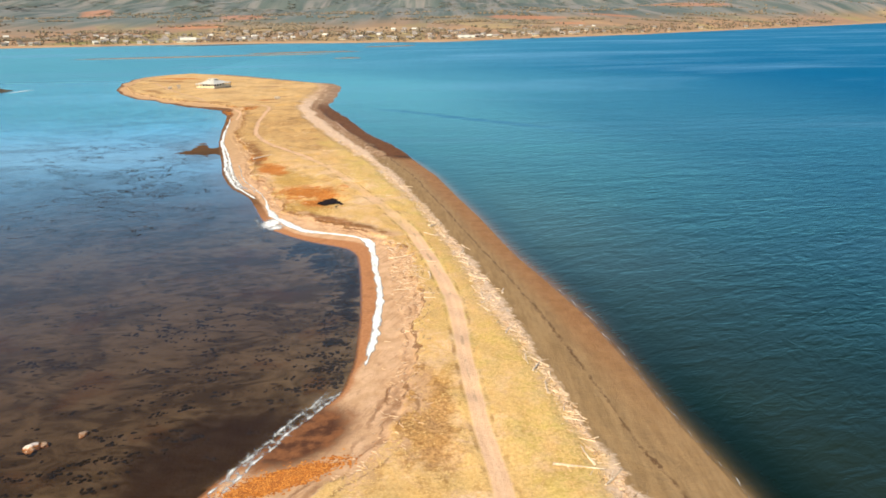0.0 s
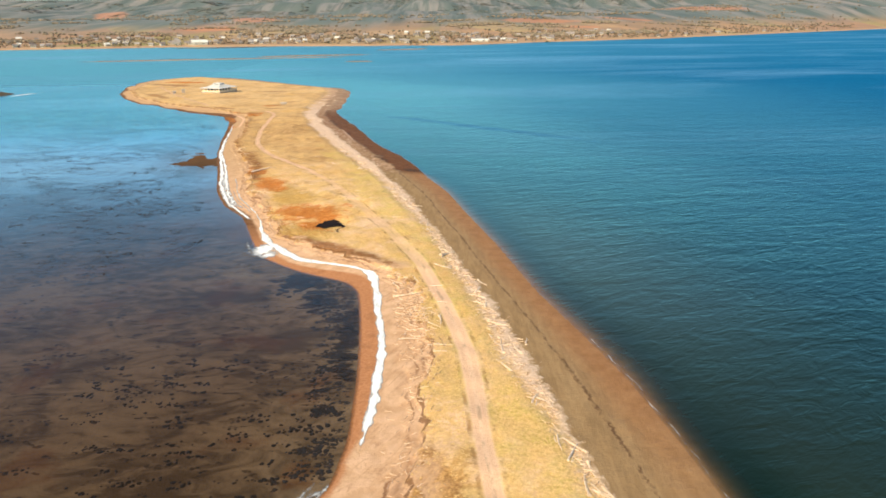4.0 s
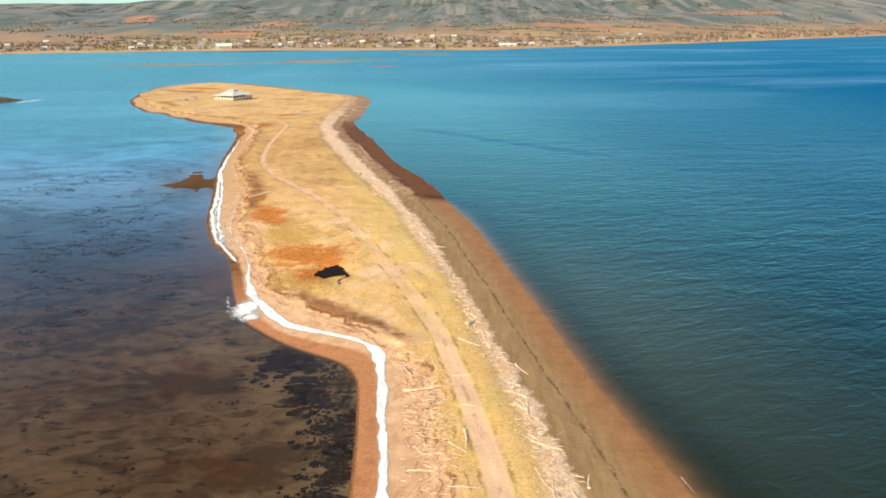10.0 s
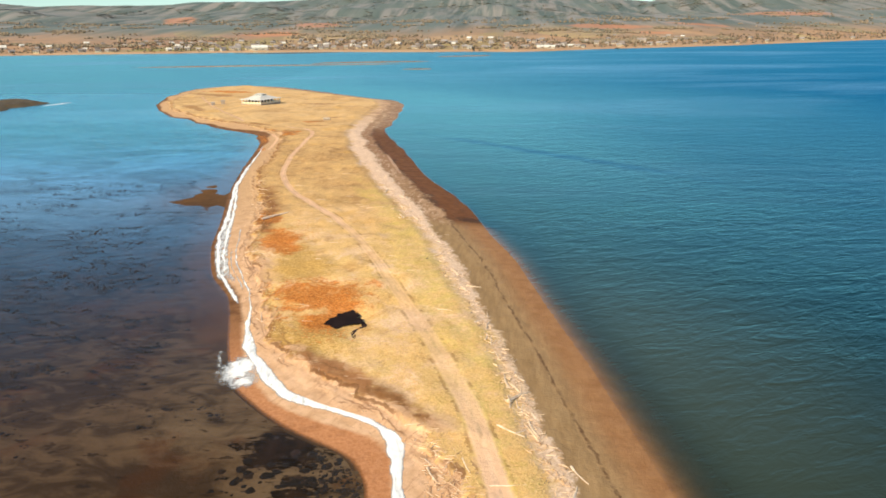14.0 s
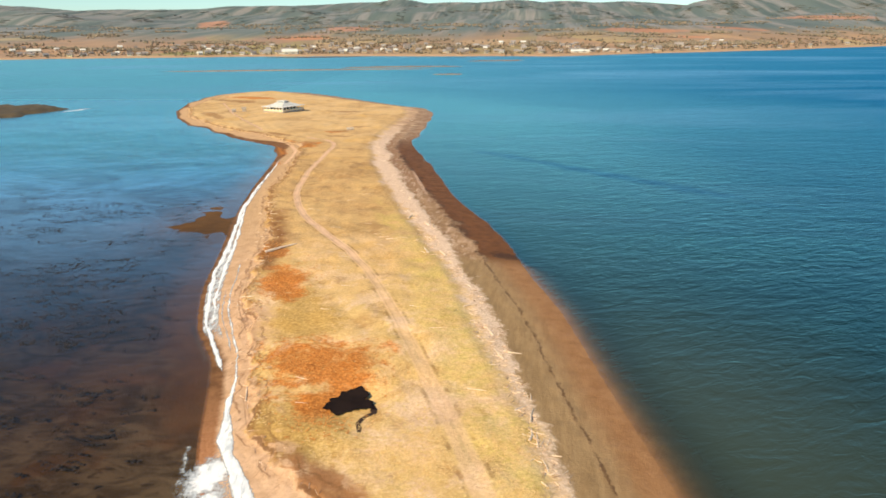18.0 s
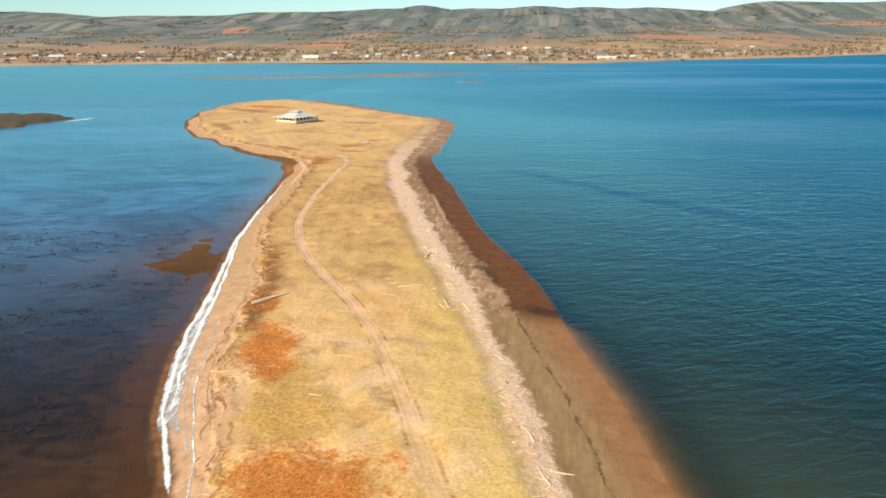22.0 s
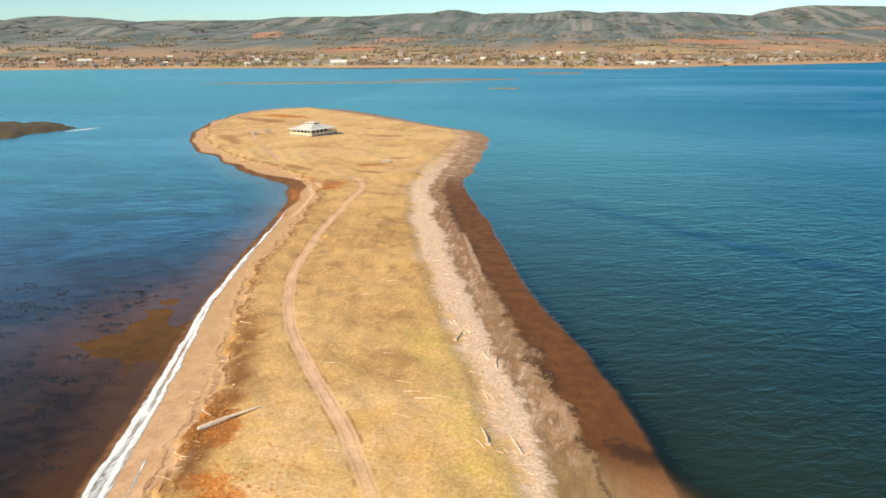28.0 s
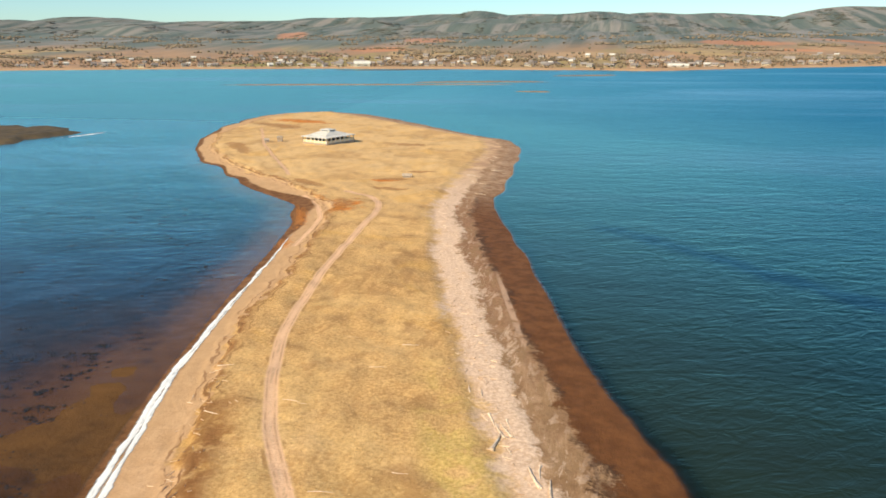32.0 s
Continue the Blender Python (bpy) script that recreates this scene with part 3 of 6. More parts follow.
def far_material():
    m = Net("far_land", 0.95)
    up = m.attr("rise")
    deepen = m.scaled((1.0, 0.075, 0.0))
    wide, mid = m.noise(0.0055, 5.0, 0.62, deepen, 0.4), m.noise(0.017, 5.0, 0.66, deepen)
    flat = m.scaled((1.0, 0.3, 0.0))
    pick = m.nodes.new("ShaderNodeSeparateColor")
    m.put(pick.inputs[0], m.cells(0.0062, flat))
    field = m.ramp(pick.outputs[0], [(0.0, (0.29, 0.19, 0.11)), (0.3, (0.46, 0.30, 0.16)), (0.5, (0.39, 0.23, 0.135)), (0.66, (0.56, 0.38, 0.20)), (0.82, (0.32, 0.28, 0.10)), (1.0, (0.42, 0.25, 0.15))])
    field = m.mix(m.calc("MULTIPLY", m.step(m.noise(0.02, 6.0, 0.7), 0.42, 0.6), 0.7), field, (0.29, 0.20, 0.135))
    # hill woods greyed and blued, with the distance haze put into their colour
    hazed_wood = m.mix(m.step(mid, 0.42, 0.60), (0.080, 0.118, 0.112), (0.235, 0.238, 0.225))
    hazed_wood = m.mix(m.step(wide, 0.46, 0.62), hazed_wood, (0.125, 0.165, 0.152))
    hazed_wood = m.mix(m.calc("MULTIPLY", m.step(m.noise(0.009, 5.0, 0.7, deepen, 0.5), 0.54, 0.64), 0.6), hazed_wood, (0.33, 0.295, 0.27))
    col = m.mix(m.step(m.calc("ADD", up, m.calc("MULTIPLY", m.calc("SUBTRACT", wide, 0.5), 60.0)), 12.0, 42.0), field, hazed_wood)
    reds = None
    for x, y, rx, ry, turn in ((-1080, 2430, 70, 420, 23), (-490, 1960, 75, 190, 15), (220, 1800, 130, 75, -4), (285, 1625, 65, 45, 0), (460, 1895, 90, 60, -10), (-505, 1610, 95, 60, 10), (820, 2420, 200, 120, -20)):
        p = m.near(x, y, rx, ry, turn)
        reds = p if reds is None else m.calc("MAXIMUM", reds, p)
    col = m.mix(m.calc("MULTIPLY", m.step(m.calc("ADD", reds, m.calc("MULTIPLY", m.calc("SUBTRACT", mid, 0.5), 1.1)), 0.1, 0.45), 0.6), col, m.mix(mid, (0.50, 0.17, 0.075), (0.62, 0.30, 0.15)))
    tan = m.step(m.calc("ADD", m.near(-90, 1445, 85, 95, 10), m.calc("SUBTRACT", mid, 0.5)), 0.1, 0.4)
    col = m.mix(m.calc("MULTIPLY", tan, 0.8), col, (0.44, 0.30, 0.17))
    sedge = m.step(m.calc("ADD", m.near(-1180, 1440, 190, 80, 25), m.calc("SUBTRACT", mid, 0.5)), 0.1, 0.4)
    col = m.mix(m.calc("MULTIPLY", sedge, 0.8), col, (0.43, 0.33, 0.18))
    green = m.step(m.calc("ADD", m.near(-520, 1235, 110, 40, 12), m.calc("SUBTRACT", mid, 0.5)), 0.05, 0.5)
    col = m.mix(green, col, (0.27, 0.25, 0.08))
    col = m.mix(m.step(m.attr("inland"), 34.0, 8.0), col, m.mix(mid, (0.36, 0.22, 0.12), (0.48, 0.34, 0.21)))
    return m.color(col)


def plain(name, a, b, scale=3.0, rough=0.8, spread=0.25, bump=0.2):
    """A surface between two colours, in grain and in large stains, a little other on each piece."""
    m = Net(name, rough)
    c = m.mix(m.step(m.noise(scale, 5.0, 0.65), 0.3, 0.7), a, b)
    c = m.mix(m.calc("MULTIPLY", m.step(m.noise(scale * 0.15, 3.0), 0.4, 0.75), 0.35), c, tuple(0.55 * v for v in a))
    c = m.mix(m.calc("MULTIPLY", m.each(), spread), c, tuple(min(1.0, 0.35 + 0.6 * v) for v in b))
    m.bump(m.noise(scale * 3.0, 4.0), bump, 0.05)
    return m.color(c)


def strewn(name, stops, rough=0.9, dust=0.2):
    """Many small pieces in one mesh, each of its own tint."""
    m = Net(name, rough)
    c = m.ramp(m.island(), stops)
    return m.color(m.mix(m.calc("MULTIPLY", m.noise(4.0, 3.0), dust), c, (0.14, 0.09, 0.04)))


def foam_material():
    """White froth drawn out into grey strands along the shore."""
    m = Net("white_foam", 0.7)
    strands = m.noise(0.9, 5.0, 0.65, m.turned(-12.0, (1.5, 0.4, 1.0)), 1.2)
    blots = m.noise(0.35, 4.0, 0.6)
    c = m.mix(m.step(strands, 0.34, 0.56), (0.66, 0.72, 0.75), (0.94, 0.94, 0.93))
    c = m.mix(m.calc("MULTIPLY", m.step(m.calc("ADD", m.calc("MULTIPLY", strands, 0.6), m.calc("MULTIPLY", blots, 0.4)), 0.44, 0.34), 0.5), c, (0.36, 0.36, 0.34))
    c = m.mix(m.step(m.attr("core"), 0.22, 0.06), c, (0.50, 0.55, 0.58))
    m.bump(m.noise(2.4, 5.0, 0.7), 0.5, 0.05)
    froth_ = m.calc("ADD", m.attr("core"), m.calc("MULTIPLY", m.calc("SUBTRACT", m.noise(1.5, 5.0, 0.68, m.turned(-17.0, (1.4, 0.5, 1.0)), 0.6), 0.5), 0.4))
    m.put(m.bsdf.inputs["Alpha"], m.step(froth_, -0.06, 0.18))
    return m.color(c)


FOAM = foam_material()
GROUND, BED, WATER, FAR = ground_material(), bed_material(), water_material(), far_material()
WOOD = plain("silver_driftwood", (0.50, 0.37, 0.25), (0.86, 0.71, 0.53), 2.5, 0.85, 0.4, 0.4)
ROCK = plain("rusty_rock", (0.30, 0.13, 0.05), (0.62, 0.32, 0.15), 1.5, 0.85, 0.1, 0.6)
PALE_TOP = plain("pale_rock_top", (0.62, 0.52, 0.45), (0.86, 0.78, 0.72), 2.5, 0.85, 0.0, 0.4)
GRASS = strewn("dry_grass", [(0.0, (0.68, 0.44, 0.18)), (0.35, (0.77, 0.53, 0.22)), (0.75, (0.86, 0.62, 0.29)), (1.0, (0.80, 0.61, 0.22))])
OCHRE = strewn("ochre_grass", [(0.0, (0.43, 0.255, 0.095)), (0.5, (0.61, 0.395, 0.16)), (1.0, (0.73, 0.495, 0.215))])
HEATH = strewn("rust_heath", [(0.0, (0.46, 0.16, 0.03)), (0.5, (0.68, 0.28, 0.055)), (1.0, (0.78, 0.40, 0.11))])
ORANGE = strewn("orange_weed", [(0.0, (0.30, 0.085, 0.010)), (0.6, (0.60, 0.20, 0.022)), (1.0, (0.74, 0.32, 0.06))])
WEED = strewn("dark_seaweed", [(0.0, (0.004, 0.003, 0.002)), (0.7, (0.010, 0.007, 0.005)), (1.0, (0.035, 0.02, 0.01))], 0.8, 0.03)
STICKS = strewn("driftwood_sticks", [(0.0, (0.30, 0.19, 0.12)), (0.4, (0.62, 0.45, 0.31)), (1.0, (0.88, 0.72, 0.54))])
TREES = strewn("bare_and_fir_trees", [(0.0, (0.085, 0.085, 0.055)), (0.3, (0.16, 0.135, 0.09)), (0.6, (0.25, 0.19, 0.13)), (1.0, (0.33, 0.25, 0.175))])
SPINNEY = strewn("brown_spinneys", [(0.0, (0.12, 0.12, 0.085)), (0.4, (0.21, 0.175, 0.125)), (1.0, (0.32, 0.255, 0.185))])
# tints carry the same painted haze as the hills below them
HAZED_HILLWOOD = strewn("hazed_hill_trees", [(0.0, (0.15, 0.185, 0.175)), (0.5, (0.185, 0.21, 0.195)), (1.0, (0.29, 0.265, 0.24))])
POOL = plain("peaty_pool", (0.014, 0.009, 0.007), (0.026, 0.016, 0.012), 0.6, 0.6, 0.0, 0.1)
POOL.node_tree.nodes["Principled BSDF"].inputs["Specular IOR Level"].default_value = 0.03
CREAM = plain("cream_paint", (0.74, 0.60, 0.36), (0.86, 0.74, 0.50), 0.8, 0.6, 0.1, 0.1)
WHITE = plain("white_paint", (0.74, 0.74, 0.70), (0.86, 0.86, 0.83), 0.7, 0.6, 0.1, 0.1)
SHINGLE = plain("pale_grey_shingle", (0.56, 0.56, 0.52), (0.74, 0.74, 0.70), 1.5, 0.7, 0.15, 0.3)
GLASS = plain("dark_glass", (0.03, 0.04, 0.05), (0.06, 0.08, 0.09), 0.5, 0.12, 0.1, 0.0)
BOARD = plain("grey_boards", (0.30, 0.24, 0.18), (0.48, 0.40, 0.31), 2.0, 0.85, 0.2, 0.3)
FARROOF = plain("far_roof", (0.10, 0.085, 0.08), (0.26, 0.22, 0.20), 0.05, 0.8, 0.5, 0.0)
ISLET = plain("islet_turf", (0.055, 0.042, 0.022), (0.12, 0.085, 0.038), 0.25, 0.9, 0.1, 0.6)
BAR = plain("sandbar", (0.20, 0.15, 0.095), (0.32, 0.24, 0.15), 0.12, 0.9, 0.1, 0.3)

# ---- the plan: lines along the spit, x for each y ----


def along(*knots):
    """A smooth line through (y, x) knots, as a function of y."""
    ys, xs = np.array(knots, float).T
    fine = np.arange(-420.0, 620.0, 0.5)
    v = np.interp(fine, ys, xs)
    k = np.exp(-(np.arange(-8, 9) / 3.2) ** 2)
    v = np.convolve(np.pad(v, 8, mode="edge"), k / k.sum(), "valid")
    return lambda y: np.interp(y, fine, v)


water_left = along((-400, -60), (0, -34), (40, -26), (56, -20), (64, -15.5), (68.5, -12.5), (72.3, -9.9), (80, -9.2), (93, -9.8), (102, -10.6), (111, -11.6), (119, -12.8),
                   (123.5, -15), (125.5, -19.2), (129, -24.4), (132, -27.6), (136, -31.5), (146, -35.8), (154, -38.7), (162, -42), (170.5, -48), (178, -51.4), (186.5, -54.8), (203, -59.6), (220, -64.9), (236, -69.8), (262, -76.2),
                   (291, -82.5), (303, -85.5), (312, -88.5), (320, -92.5), (327, -97.7), (339, -112.7), (361, -133.6), (379, -152), (405, -172.5), (431, -185), (469, -197), (505, -204), (525, -203), (540, -195), (549, -178))
water_right = along((-400, 70), (0, 37), (40, 28.5), (55, 25.7), (65, 23.9), (79, 22.2), (92, 20.2), (104, 17.3), (118, 13.6), (129, 11.5), (143, 8.9), (160, 5.1), (182, 0.6), (198, -4.3), (204, -5.7),
                    (215, -8.5), (228, -12.8), (240, -18), (252, -22.7), (277, -30.2), (305, -38), (320, -43.9), (330, -46.5), (342, -48.2), (360, -47.4), (394, -50.3), (413, -51), (429, -53.5), (446, -59),
                    (456, -71), (474, -89), (508, -120), (537, -150), (549, -178))
foam_out = along((40, -25), (56, -19.8), (60.5, -18.2), (66, -15.2), (71.8, -12.1), (80, -8.6), (95, -8), (104, -9), (114, -10.4), (122, -11.8), (124.5, -12.6), (127, -16.5), (128.3, -21.2), (129.7, -24.6),
                 (133.6, -28), (139, -31.8), (146, -34.6), (155.5, -37.9), (162, -41.1), (170.5, -47), (178, -50.4), (186.5, -53.8), (203, -58.6), (220, -64), (236, -68.8), (258, -74), (285, -79.5), (300, -83))
foam_in = along((40, -22), (56, -17.6), (66, -13.6), (72, -10.4), (80, -7.2), (95, -6.9), (104, -7.6), (116, -8.8), (123.7, -9.6), (126.7, -11.2), (129.8, -17), (131.6, -22), (135, -26), (140, -29.9),
                (148.5, -34), (157, -36.9), (166.8, -41.1), (174, -45.9), (186.6, -50.7), (199, -54.8), (216, -61.2), (236, -67.5), (268, -75.5), (300, -82.2))
grass_left = along((-400, -30), (40, -14), (55, -10.2), (58, -6.7), (62.6, -3.9), (72, -3.1), (93, -1.9), (101, -2.5), (109, -3), (119, -4.6), (124, -7.4), (128, -10.3), (132.6, -16.0), (136, -20.3), (140, -25.4),
                   (146, -30.0), (155, -34.9), (163, -37), (172, -41), (180, -45.5), (194, -49.5), (202, -50.8), (213, -53.7), (226, -58.8), (241, -65), (255, -69), (274, -71.5), (290, -75.5), (303, -78),
                   (321, -83.5), (335, -95), (348, -109), (358, -123), (380, -145), (403, -164), (440, -182), (493, -192), (520, -188), (538, -176))
grass_right = along((-400, 50), (40, 16), (56, 13.9), (65, 12.6), (74, 11.7), (85, 9.2), (96, 6), (101, 5.6), (109, 4.4), (116, 2.9), (125, 1.1), (137, -1.2), (151, -4.1), (166, -8.8), (172, -11), (180, -13),
                    (190, -15.4), (200, -19), (209, -23), (218, -25.8), (230, -30.8), (240, -34.5), (262, -42), (287, -50.5), (300, -53.5), (321, -59), (350, -62.5), (381, -63), (415, -64), (444, -71), (459, -88), (495, -124), (538, -174))
sand_right = along((-400, 54), (40, 18.5), (55, 16.8), (62, 14.8), (69, 13.9), (79, 12.3), (97, 9.5), (102, 8.6), (109, 7.2), (118, 5.4), (127, 3.3), (139, 0.4), (151, -2.2), (166, -5.8), (175, -7.8), (185, -10.6),
                   (200, -15.6), (213, -19.6), (223, -23.4), (236, -28), (258, -35), (287, -44.2), (307, -49.4), (321, -54), (355, -56.5), (400, -58), (430, -60), (448, -68), (475, -97), (545, -176))
track_mid = along((-400, 12), (40, 6.5), (56, 5.4), (65, 4.3), (77, 3.5), (86, 3.2), (96, 2.6), (107, 0.8), (114, -0.7), (121, -2.2), (131, -4.6), (143.5, -9), (154, -13), (166, -18), (175, -21.5), (195, -30.5),
                  (205, -36.5), (215, -43.8), (226, -51), (236, -55.8), (247, -60), (257, -62.5), (278, -66.3), (300, -69.0), (312, -69.9), (320, -71.4), (325, -73), (329, -75.3), (332, -78.2), (334, -81.5), (336, -87))
path_mid = along((290, -78), (302, -79.8), (311, -81.7), (321, -86.6), (328, -92), (344, -104), (360, -113), (384, -129), (410, -146), (436, -160), (458, -172))


def ease(v, low, high):
    t = np.clip((v - low) / (high - low), 0, 1)
    return t * t * (3 - 2 * t)


def waves(x, y, size, seed=0.0):
    """Soft uneven hills and hollows, about -1 to 1, from turned sines."""
    v = 0.0
    for i in range(5):
        a = seed + 2.4 * i
        k = 2 * math.pi / size * (0.62 + 0.31 * i)
        v = v + np.sin(k * (x * math.cos(a) + y * math.sin(a)) + 1.7 * i + seed + 1.3 * np.sin(k * 0.43 * (y * math.cos(a) - x * math.sin(a))))
    return v / 5 * 1.6


def slant(line, y):
    s = (line(y + 1.0) - line(y - 1.0)) / 2.0
    return 1.0 / np.sqrt(1.0 + s * s)


SHOALS = ((-77, 228, 13, 22, 0.42), (-87, 221, 9, 5, 0.36), (-66, 221, 6, 14, 0.34), (-57, 195, 6, 16, 0.28), (-52, 158, 9, 6, 0.22), (-50, 150, 5, 5, 0.2), (-22, 131, 8, 3, 0.2))


LOOP = ((-73.4, 325.8), (-75.3, 329.1), (-77.8, 331.8), (-81.2, 333.9), (-85.5, 335.4))


def measures(x, y):
    """Distances in metres from the plan's lines (inside is positive), for arrays of places."""
    x, y = np.asarray(x, float), np.asarray(y, float)
    dl = (x - water_left(y)) * slant(water_left, y)
    dr = (water_right(y) - x) * slant(water_right, y)
    end = (551.0 - y) * 0.8
    far_ = ease(y, 255, 290)
    uneven = (1 - far_) * (0.22 * waves(x, y, 14.0, 3.0) + 0.14 * waves(x, y, 4.5, 1.0)) + far_ * 0.8 * waves(x, y, 27.0, 3.0)
    dr = dr + uneven * ease(y, 197, 212) * np.exp(-(dr / 6) ** 2)
    dl = dl + 1.6 * uneven * ease(y, 300, 325) * np.exp(-(dl / 8) ** 2)
    lv = (x - grass_left(y)) * slant(grass_left, y)
    lv = lv + (0.75 * waves(x, y, 12.0, 5.0) + 0.5 * waves(x, y, 4.6, 2.0)) * np.exp(-(lv / 7) ** 2) * ease(y, 52, 60)
    rv = (grass_right(y) - x) * slant(grass_right, y)
    rd = (sand_right(y) - x) * slant(sand_right, y)
    tr = np.abs(x - track_mid(y)) * slant(track_mid, y) + np.where(y > 331.0, 50.0, 0.0)
    p2 = np.abs(x - path_mid(y)) * slant(path_mid, y) * 1.3 + np.where((y < 288) | (y > 458) | ((y > 333) & (y < 354)), 50.0, 0.0)
    p3 = np.full(np.shape(tr), 60.0)
    near_ = (y > 292) & (y < 345) & (np.abs(x + 82) < 20)
    if np.any(near_):
        xx, yy = x[near_], y[near_]
        best = np.full(xx.shape, 60.0)
        for (ax, ay), (bx, by) in zip(LOOP[:-1], LOOP[1:]):
            q = np.clip(((xx - ax) * (bx - ax) + (yy - ay) * (by - ay)) / ((bx - ax) ** 2 + (by - ay) ** 2), 0, 1)
            best = np.minimum(best, np.hypot(xx - ax - q * (bx - ax), yy - ay - q * (by - ay)))
        p3[near_] = best * 1.15
    return dl, dr, end, lv, rv, rd, np.minimum(np.minimum(tr, p2), p3)


def shoals(x, y):
    v = 0.0
    for sx, sy, rx, ry, h in SHOALS:
        v = np.maximum(v, h / 0.4 * np.exp(-((x - sx) / rx) ** 2 - ((y - sy) / ry) ** 2))
    return v


def ground_z(x, y):
    x, y = np.asarray(x, float), np.asarray(y, float)
    dl, dr, end, lv, rv, rd, tr = measures(x, y)
    sea, dl, dr = dr < 0, np.minimum(dl, end), np.minimum(dr, end)
    hl = np.clip(0.085 * dl, -9, 0.75) + 0.12 * ease(lv, -2.1, -1.6) + 0.45 * ease(lv, -0.35, 0.3)
    hr = np.clip(0.075 * dr, -9, 0.85) + 0.40 * ease(rv, -1.0, 1.5) - 0.1 * ease(rd, 0.5, -1.5) * ease(dr, 0.0, 4.0)
    h = np.minimum(hl, hr)
    veg = ease(np.minimum(lv, rv), 0.0, 4.0)
    h = h + veg * (0.13 * waves(x, y, 9.0) + 0.26 * waves(x, y, 34.0, 2.0)) - 0.07 * np.exp(-(tr / 1.3) ** 2) * veg
    h = h + ease(np.minimum(dl, dr), 0.5, 4) * 0.04 * waves(x, y, 2.3, 1.0)
    pond = ((x + 22.2) / 3.8) ** 2 + ((y - 152.9) / 4.0) ** 2
    h = h - 0.55 * np.exp(-pond * pond)
    # under water
    shelf = np.where(y > 330, 1.0, 0.0)
    left = np.maximum(np.where(dl > -7, 0.02 * dl, -0.14 + 0.03 * (dl + 7)), -0.36 - 0.0022 * np.abs(np.minimum(dl, 0)) - 0.5 * shelf) + 0.05 * waves(x, y, 17.0, 3.0) * ease(dl, -1, -8) + (0.10 * shoals(x, y) * ease(dl, -1, -5) + 0.19 * np.exp(-((x + 76 - 0.5 * (y - 221)) / 11) ** 2 - ((y - 221) / 4.5) ** 2)) * (1.05 + 0.22 * waves(x, y, 8.0, 1.0) + 0.12 * waves(x, y, 3.0, 2.0))
    steep = ease(y, 199, 207)
    gentle = np.where(dr > -5, 0.085 * dr, -0.425 + 0.2 * (dr + 5))
    right = np.maximum(gentle + steep * (np.maximum(0.22 * dr, -1.1 + 0.05 * dr) - gentle), -7.0)
    return np.where(sea, right, np.where(np.minimum(dl, dr) < 0, np.maximum(left, -6.0), h))


# ---- building helpers ----


def mesh_of(name, verts, faces, material, smooth=False):
    me = bpy.data.meshes.new(name)
    me.from_pydata([tuple(v) for v in verts], [], [tuple(f) for f in faces])
    if material:
        me.materials.append(material)
    if smooth:
        me.polygons.foreach_set("use_smooth", [True] * len(me.polygons))
    me.update()
    return me


def big_mesh(name, verts, quads, material, smooth=True):
    """A mesh from arrays; faces all of one size."""
    me = bpy.data.meshes.new(name)
    n, k = quads.shape
    me.vertices.add(len(verts))
    me.vertices.foreach_set("co", np.asarray(verts, np.float32).ravel())
    me.loops.add(n * k)
    me.loops.foreach_set("vertex_index", quads.astype(np.int32).ravel())
    me.polygons.add(n)
    me.polygons.foreach_set("loop_start", np.arange(0, n * k, k, dtype=np.int32))
    me.polygons.foreach_set("use_smooth", np.full(n, smooth))
    me.materials.append(material)
    me.update(calc_edges=True)
    me.validate()
    return me


def sheet_faces(rows, cols):
    i = np.arange(rows * cols).reshape(rows, cols)
    return np.stack([i[:-1, :-1], i[:-1, 1:], i[1:, 1:], i[1:, :-1]], -1).reshape(-1, 4)


def give(me, name, values):
    me.attributes.new(name, "FLOAT", "POINT").data.foreach_set("value", np.asarray(values, np.float32).ravel())


def part(name, me, parent, label=""):
    ob = new(name, me)
    ob.parent = parent
    if label:
        ob["label"] = label
    return ob


def box(x0, y0, z0, x1, y1, z1, lean=0.0):
    """Corners and faces of a box, its top drawn in by lean."""
    v = [(x0, y0, z0), (x1, y0, z0), (x1, y1, z0), (x0, y1, z0), (x0 + lean, y0 + lean, z1), (x1 - lean, y0 + lean, z1), (x1 - lean, y1 - lean, z1), (x0 + lean, y1 - lean, z1)]
    return v, [(3, 2, 1, 0), (4, 5, 6, 7), (0, 1, 5, 4), (1, 2, 6, 5), (2, 3, 7, 6), (3, 0, 4, 7)]


rng = np.random.default_rng(7)

# ---- ground, sea and lagoon ----
ROWY = np.concatenate([-np.geomspace(4900, 330, 14), np.arange(-300, 40, 12.0), np.arange(40, 270, 0.6), np.arange(270, 356, 1.2), np.arange(356, 556, 2.2), np.arange(556, 640, 12.0), np.geomspace(650, 4900, 18)])
OUT = np.concatenate([np.arange(0.35, 6, 0.6), np.arange(6, 40, 2.0), np.arange(40, 130, 6.0), np.geomspace(140, 4900, 22)])
INS = np.linspace(0, 1, 170)


def sheet_xy(rows, ins, outs):
    wl_, wr_ = water_left(rows)[:, None], water_right(rows)[:, None]
    wr_ = np.maximum(wr_, wl_ + 2.0)
    x = np.concatenate([wl_ - outs[::-1][None], wl_ + (wr_ - wl_) * ins[None], wr_ + outs[None]], 1)
    return x, np.repeat(rows[:, None], x.shape[1], 1)


